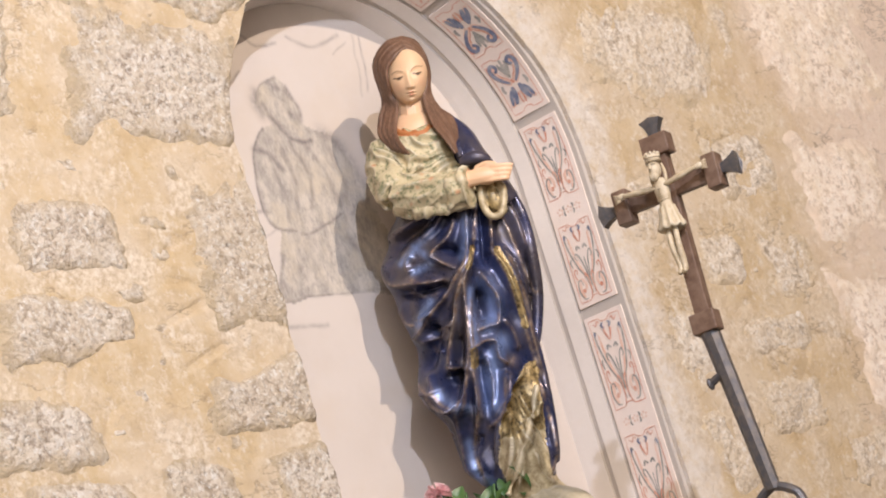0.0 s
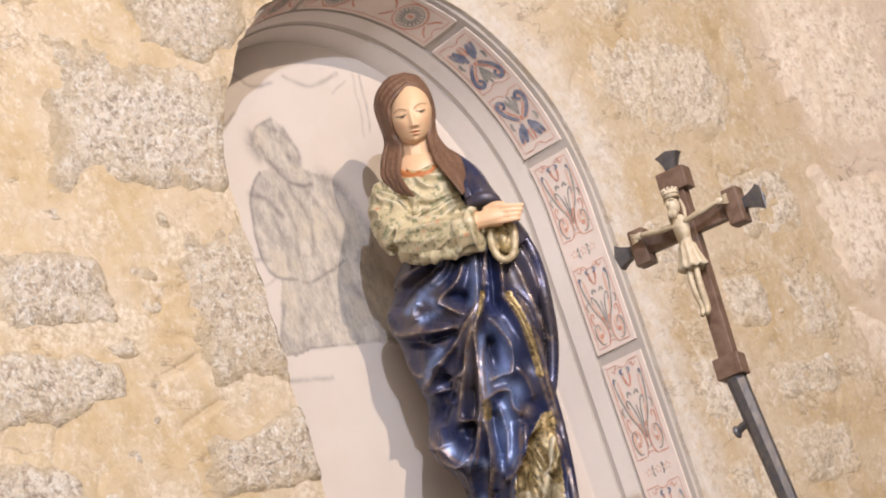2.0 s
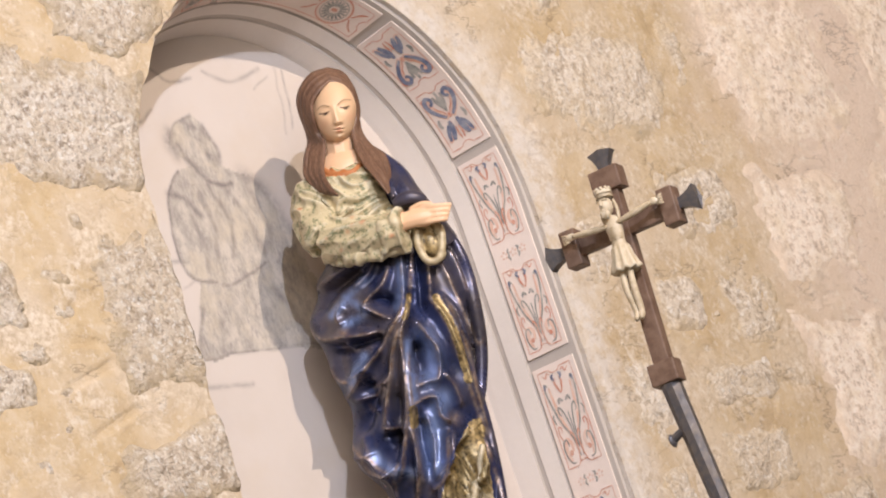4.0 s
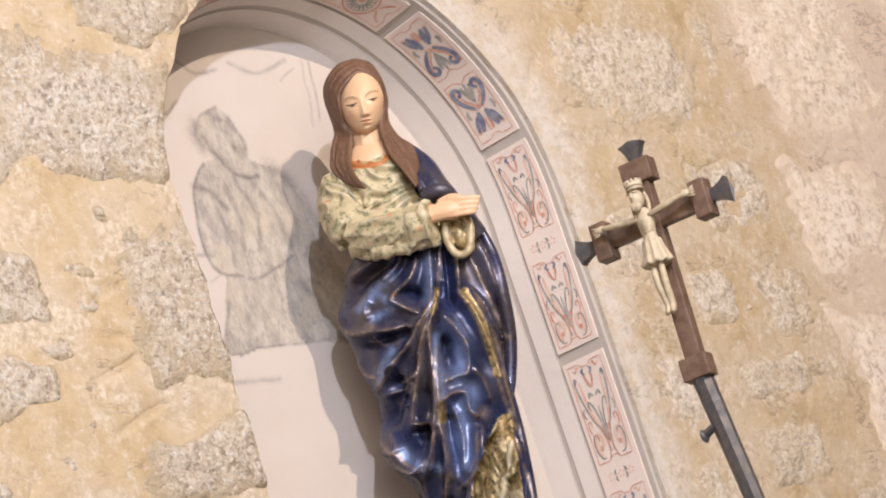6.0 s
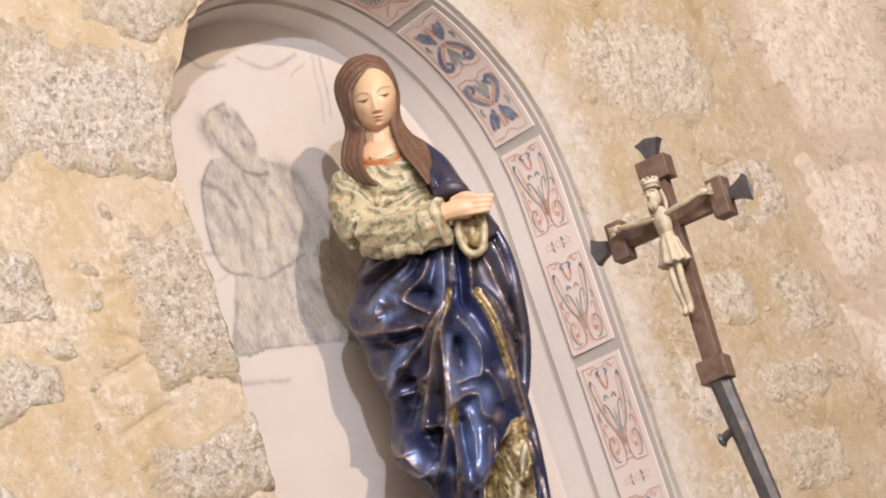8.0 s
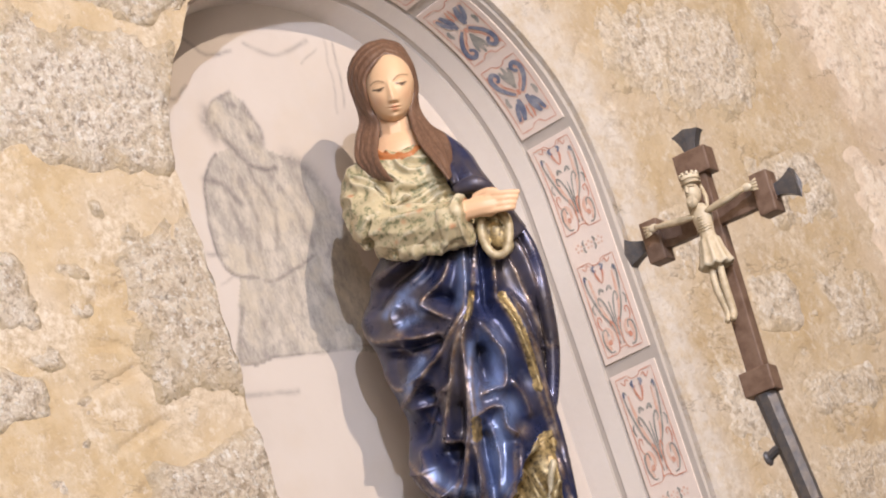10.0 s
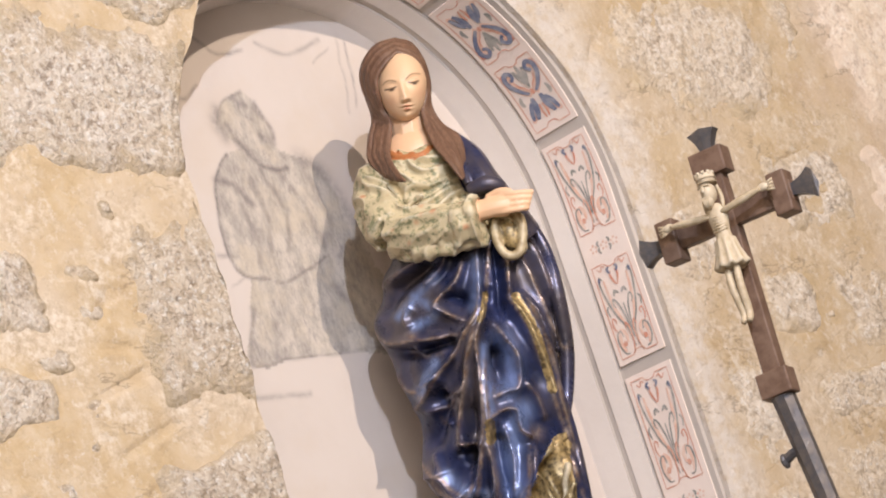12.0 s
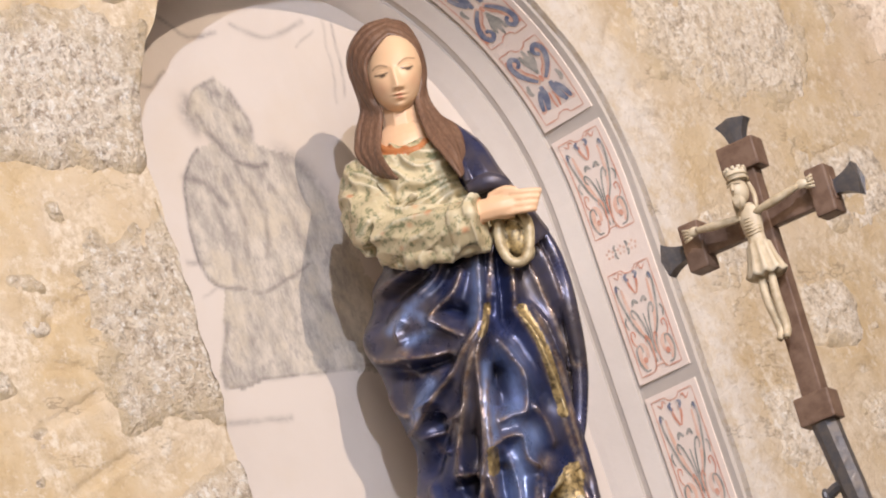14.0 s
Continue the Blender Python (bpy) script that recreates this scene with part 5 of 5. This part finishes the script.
    bm.transform(Matrix.Translation((0, -0.010, 0)) @ Matrix.Diagonal((1.02, 1.15, 1.08, 1)))
    part("carved_figure", bm, ivory, holder, "small ivory-coloured carved figure with a crown").matrix_basis = back
    holder.matrix_world = pose(*place, 0, 0, turn) @ pose(0, 0, 0, 0, lean, 0) @ Matrix.Diagonal((size, size, size, 1))
    return holder


make_cross((-0.207, -0.770, 3.001), -74.0, 0.2, 0.92)


# ---- flowers at the foot of the statue ----
def leaf_mesh(length, width):
    bm, rows = bmesh.new(), []
    for i in range(9):
        k = i / 8
        w = width * math.sin(math.pi * k ** 0.8) * 0.5 + 0.0006
        rows.append([bm.verts.new((sx * w, length * k, 0.18 * length * math.sin(k * 2.4) + abs(sx) * w * 0.35)) for sx in (-1, -0.5, 0, 0.5, 1)])
    for a, b in zip(rows, rows[1:]):
        for j in range(4):
            bm.faces.new((a[j], a[j + 1], b[j + 1], b[j]))
    return bm


def make_flowers(place):
    holder = tagged(new("flower_arrangement"), "pink carnation with glossy green leaves on the niche sill", "flowers")
    rng = random.Random(5)
    for k in range(26):
        bm = leaf_mesh(rng.uniform(0.055, 0.085), rng.uniform(0.026, 0.038))
        ob = part("leaf", bm, leaf_green, holder)
        along = rng.uniform(-0.02, 0.26)
        ob.matrix_basis = pose(along, rng.uniform(-0.03, 0.02), rng.uniform(0.105, 0.150), rng.uniform(10, 75), rng.uniform(-35, 35), rng.uniform(-120, 120))
    bm = bmesh.new()
    for k in range(70):
        q, h = rng.uniform(0, math.tau), rng.uniform(-0.3, 1.2)
        d = Vector((math.cos(q) * math.cos(h), math.sin(q) * math.cos(h), math.sin(h)))
        side = d.cross(Vector((0.1, 0.2, 1))).normalized()
        up = side.cross(d)
        base, tip = d * 0.006, d * rng.uniform(0.026, 0.034)
        a = bm.verts.new(base)
        edge = [bm.verts.new(tip + side * w * 0.013 + up * rng.uniform(-0.006, 0.006)) for w in (-1, -0.5, 0, 0.5, 1)]
        for p, r in zip(edge, edge[1:]):
            bm.faces.new((a, p, r))
    ob = part("carnation", bm, petal_pink, holder, "ruffled pink carnation")
    ob.matrix_basis = pose(0.035, -0.035, 0.185)
    for x in (0.03, 0.10, 0.17):
        bm = bmesh.new()
        tube(bm, [Vector((x, 0, 0)), Vector((x * 0.9, -0.01, 0.10)), Vector((x, -0.03, 0.175))], 0.003, 8, False)
        part("stem", bm, leaf_green, holder)
    holder.matrix_world = pose(*place, 0, 0, -48.6)
    return holder


make_flowers((-0.275, 0.168, SILL))


# ---- stones of the wall ----
def bed_depth(x, z):
    """How far the mortar stands proud of the wall's plane: trowelled, with sunk joints."""
    w = noise.noise((x * 3.1, z * 3.1, 1.0))
    trowel = noise.noise((x * 9 + w, z * 15 + w, 5.0))
    joint = max(0.0, 1 - abs(noise.noise((x * 4 + w, z * 7.5 + 0.6 * w, 9.0))) * 16) * max(0.0, noise.noise((x * 4.5, z * 4.5, 14.0)) * 2.2)
    return 0.0050 + 0.0026 * trowel + 0.0016 * noise.noise((x * 34, z * 40, 2.0)) + 0.0010 * noise.noise((x * 80, z * 80, 6.0)) - 0.010 * joint


def mortar_bed(x0, x1, z0, z1, step):
    bm = bmesh.new()
    nx, nz = int((x1 - x0) / step), int((z1 - z0) / step)
    grid = []
    for i in range(nx + 1):
        col = []
        for j in range(nz + 1):
            x, z = x0 + (x1 - x0) * i / nx, z0 + (z1 - z0) * j / nz
            up = max(0.0, z - SPRING)
            r = math.hypot(x - CX, up)
            k = min(1.0, max(0.0, (r - RADIUS) / 0.03))
            if r < RADIUS:
                x, z = CX + (x - CX) * RADIUS / max(r, 0.01), z + up * (RADIUS / max(r, 0.01) - 1)
            col.append((bm.verts.new((x, 0.002 - (bed_depth(x, z) + 0.001) * k, z)), r))
        grid.append(col)
    for i in range(nx):
        for j in range(nz):
            quad = (grid[i][j], grid[i + 1][j], grid[i + 1][j + 1], grid[i][j + 1])
            if max(r for _, r in quad) > RADIUS:
                bm.faces.new([v for v, _ in quad])
    loose = [v for v in bm.verts if not v.link_faces]
    bmesh.ops.delete(bm, geom=loose, context="VERTS")
    return tagged(part("mortar_bed", bm, mortar, wall, "ochre lime mortar trowelled round the stones"), kind="stuff")


mortar_bed(-1.95, CX, 2.30, 4.25, 0.009)
mortar_bed(CX, 2.60, 2.30, 4.25, 0.011)


def stone(x0, z0, x1, z1, seed, proud, material, quad=None):
    """An irregular block, its face uneven and its rim running under the mortar."""
    rng = random.Random(seed)
    if quad:
        x0, x1, z0, z1 = min(p[0] for p in quad), max(p[0] for p in quad), min(p[1] for p in quad), max(p[1] for p in quad)
    small = x1 - x0 < 0.17
    rnd = 0.42 if small else 0.20
    nx, nz = max(11, int((x1 - x0) / 0.011)), max(11, int((z1 - z0) / 0.011))
    bm, grid = bmesh.new(), []
    rim = bm.verts.layers.float.new("rim")
    size = min(x1 - x0, z1 - z0) / 0.30
    quad = quad or ((x0, z0), (x1, z0), (x1, z1), (x0, z1))
    ox, oz = rng.uniform(0, 90), rng.uniform(0, 90)
    for i in range(nx + 1):
        col = []
        for j in range(nz + 1):
            a, b = 2 * i / nx - 1, 2 * j / nz - 1
            e = max(abs(a), abs(b))
            # square to rounded square, spread over the four corners and a little beyond
            p, q = 0.5 + 0.53 * a * math.sqrt(1 - rnd * b * b), 0.5 + 0.53 * b * math.sqrt(1 - rnd * a * a)
            x, z = (sum(c[m] * k for c, k in zip(quad, ((1 - p) * (1 - q), p * (1 - q), p * q, (1 - p) * q))) for m in (0, 1))
            w = (0.06 if not small else 0.10) * min(size, 1.2) * (0.4 + e)
            x += w * (noise.noise((ox + x * 5, oz + z * 5, 0.5)) * 0.7 + 0.35 * noise.noise((ox + x * 16, oz + z * 16, 3.5)))
            z += w * (noise.noise((ox + x * 5, oz + z * 5, 7.5)) * 0.7 + 0.35 * noise.noise((ox + x * 16, oz + z * 16, 5.5)))
            rough = 0.0050 * noise.noise((ox + x * 11, oz + z * 11, 2.2)) + 0.0042 * noise.noise((ox + x * 30, oz + z * 30, 9.0)) + 0.0024 * noise.noise((ox + x * 75, oz + z * 75, 4.0))
            rise = 0.005 + proud - (proud + 0.011) * e ** (3 if small else 5) + rough * (1.25 - 0.25 * e)
            px = x
            if quad[0][0] < CX and z < SPRING + 0.6:
                # cut flush with the niche's edge
                px = min(px, CX - math.sqrt(max(0.0, RADIUS ** 2 - max(0.0, z - SPRING) ** 2)) + 0.004 + 0.010 * noise.noise((px * 20, z * 20, 3.3)))
            vert = bm.verts.new((px, -rise, z))
            vert[rim] = min(1.0, e ** 1.6 + (0.30 if small else 0.0))
            col.append(vert)
        grid.append(col)
    for i in range(nx):
        for j in range(nz):
            bm.faces.new((grid[i][j], grid[i + 1][j], grid[i + 1][j + 1], grid[i][j + 1]))
    return part("stone", bm, material, wall)


# blocks beside the niche: corners from the lower left round to the upper left
QUADS = [
    ((-1.260, 3.450), (-0.640, 3.435), (-0.590, 3.690), (-1.170, 3.840)), ((-0.870, 3.765), (-0.650, 3.710), (-0.460, 3.960), (-0.900, 3.980)), ((-0.970, 2.965), (-0.630, 2.945), (-0.630, 3.395), (-0.945, 3.390)),
    ((-1.510, 3.145), (-1.150, 3.140), (-1.130, 3.300), (-1.480, 3.335)), ((-1.620, 2.905), (-1.130, 2.960), (-1.190, 3.095), (-1.560, 3.112)), ((-1.080, 2.755), (-0.630, 2.745), (-0.640, 2.930), (-1.030, 2.890)),
    ((-1.700, 2.705), (-1.360, 2.725), (-1.360, 2.860), (-1.660, 2.885)), ((-1.900, 3.450), (-1.330, 3.470), (-1.270, 3.830), (-1.900, 3.890)), ((-1.480, 3.900), (-0.960, 3.870), (-0.960, 4.120), (-1.500, 4.150)),
]
COURSES = {
    "west_small": [(-1.105, 3.232, -1.000, 3.288), (-1.085, 3.160, -1.015, 3.205), (-1.225, 3.052, -1.105, 3.118), (-1.290, 2.815, -1.175, 2.885), (-1.140, 2.965, -1.080, 3.020), (-1.270, 2.725, -1.155, 2.800), (-1.010, 2.700, -0.960, 2.745), (-1.300, 3.375, -1.210, 3.420), (-1.200, 2.905, -1.110, 2.940), (-0.975, 3.345, -0.930, 3.395)],
    "west_foot": [(-0.94, 2.50, -0.63, 2.72), (-1.255, 2.50, -1.02, 2.69), (-1.66, 2.48, -1.29, 2.68), (-1.10, 2.31, -0.70, 2.48)],
    "east_high": [(0.56, 3.505, 1.14, 3.80), (0.70, 3.84, 1.22, 4.12), (1.175, 3.60, 1.28, 3.83), (1.34, 3.43, 1.93, 3.95), (1.96, 3.44, 2.6, 3.97)],
    "east_mid": [(0.94, 3.20, 1.28, 3.44), (1.33, 3.05, 1.76, 3.41), (1.79, 3.00, 2.47, 3.42), (0.60, 3.10, 0.80, 3.34), (0.82, 2.99, 1.01, 3.145), (1.05, 2.94, 1.31, 3.16)],
    "east_low": [(0.88, 2.79, 1.22, 2.91), (1.31, 2.60, 1.74, 3.02), (0.60, 2.72, 0.80, 2.96), (0.88, 2.57, 1.16, 2.75), (1.77, 2.53, 2.3, 2.98), (0.60, 2.43, 0.86, 2.67), (1.15, 2.40, 1.44, 2.58)],
}
seed = 11
for corners in QUADS:
    seed += 1
    stone(0, 0, 0, 0, seed, 0.0075, granite, corners)
for course, blocks in COURSES.items():
    for b in blocks:
        seed += 1
        east = course.startswith("east")
        stone(*b, seed, (0.0045 if b[2] - b[0] > 0.4 else 0.0022) if east else (0.0005 if b[2] - b[0] < 0.17 else 0.006), (pinkish if b[0] > 1.25 else rubble) if east else granite)

# chips pressed into the joints
rng = random.Random(8)
taken = [b for blocks in COURSES.values() for b in blocks] + [(min(p[0] for p in q), min(p[1] for p in q), max(p[0] for p in q), max(p[1] for p in q)) for q in QUADS]
chips = 0
for tries in range(600):
    wide, tall = rng.uniform(0.03, 0.08), rng.uniform(0.015, 0.035)
    x = rng.uniform(-1.75, -0.77) if rng.random() < 0.5 else rng.uniform(0.66, 2.3)
    z = rng.uniform(2.42, 3.95)
    spot = (x - wide / 2, z - tall / 2, x + wide / 2, z + tall / 2)
    if any(spot[0] < t[2] and spot[2] > t[0] and spot[1] < t[3] and spot[3] > t[1] for t in taken) or math.hypot(x - CX, max(0, z - SPRING)) < 0.70:
        continue
    taken.append(spot)
    stone(*spot, 100 + tries, 0.0005, granite if x < 0 else rubble)
    chips += 1
    if chips == 16:
        break
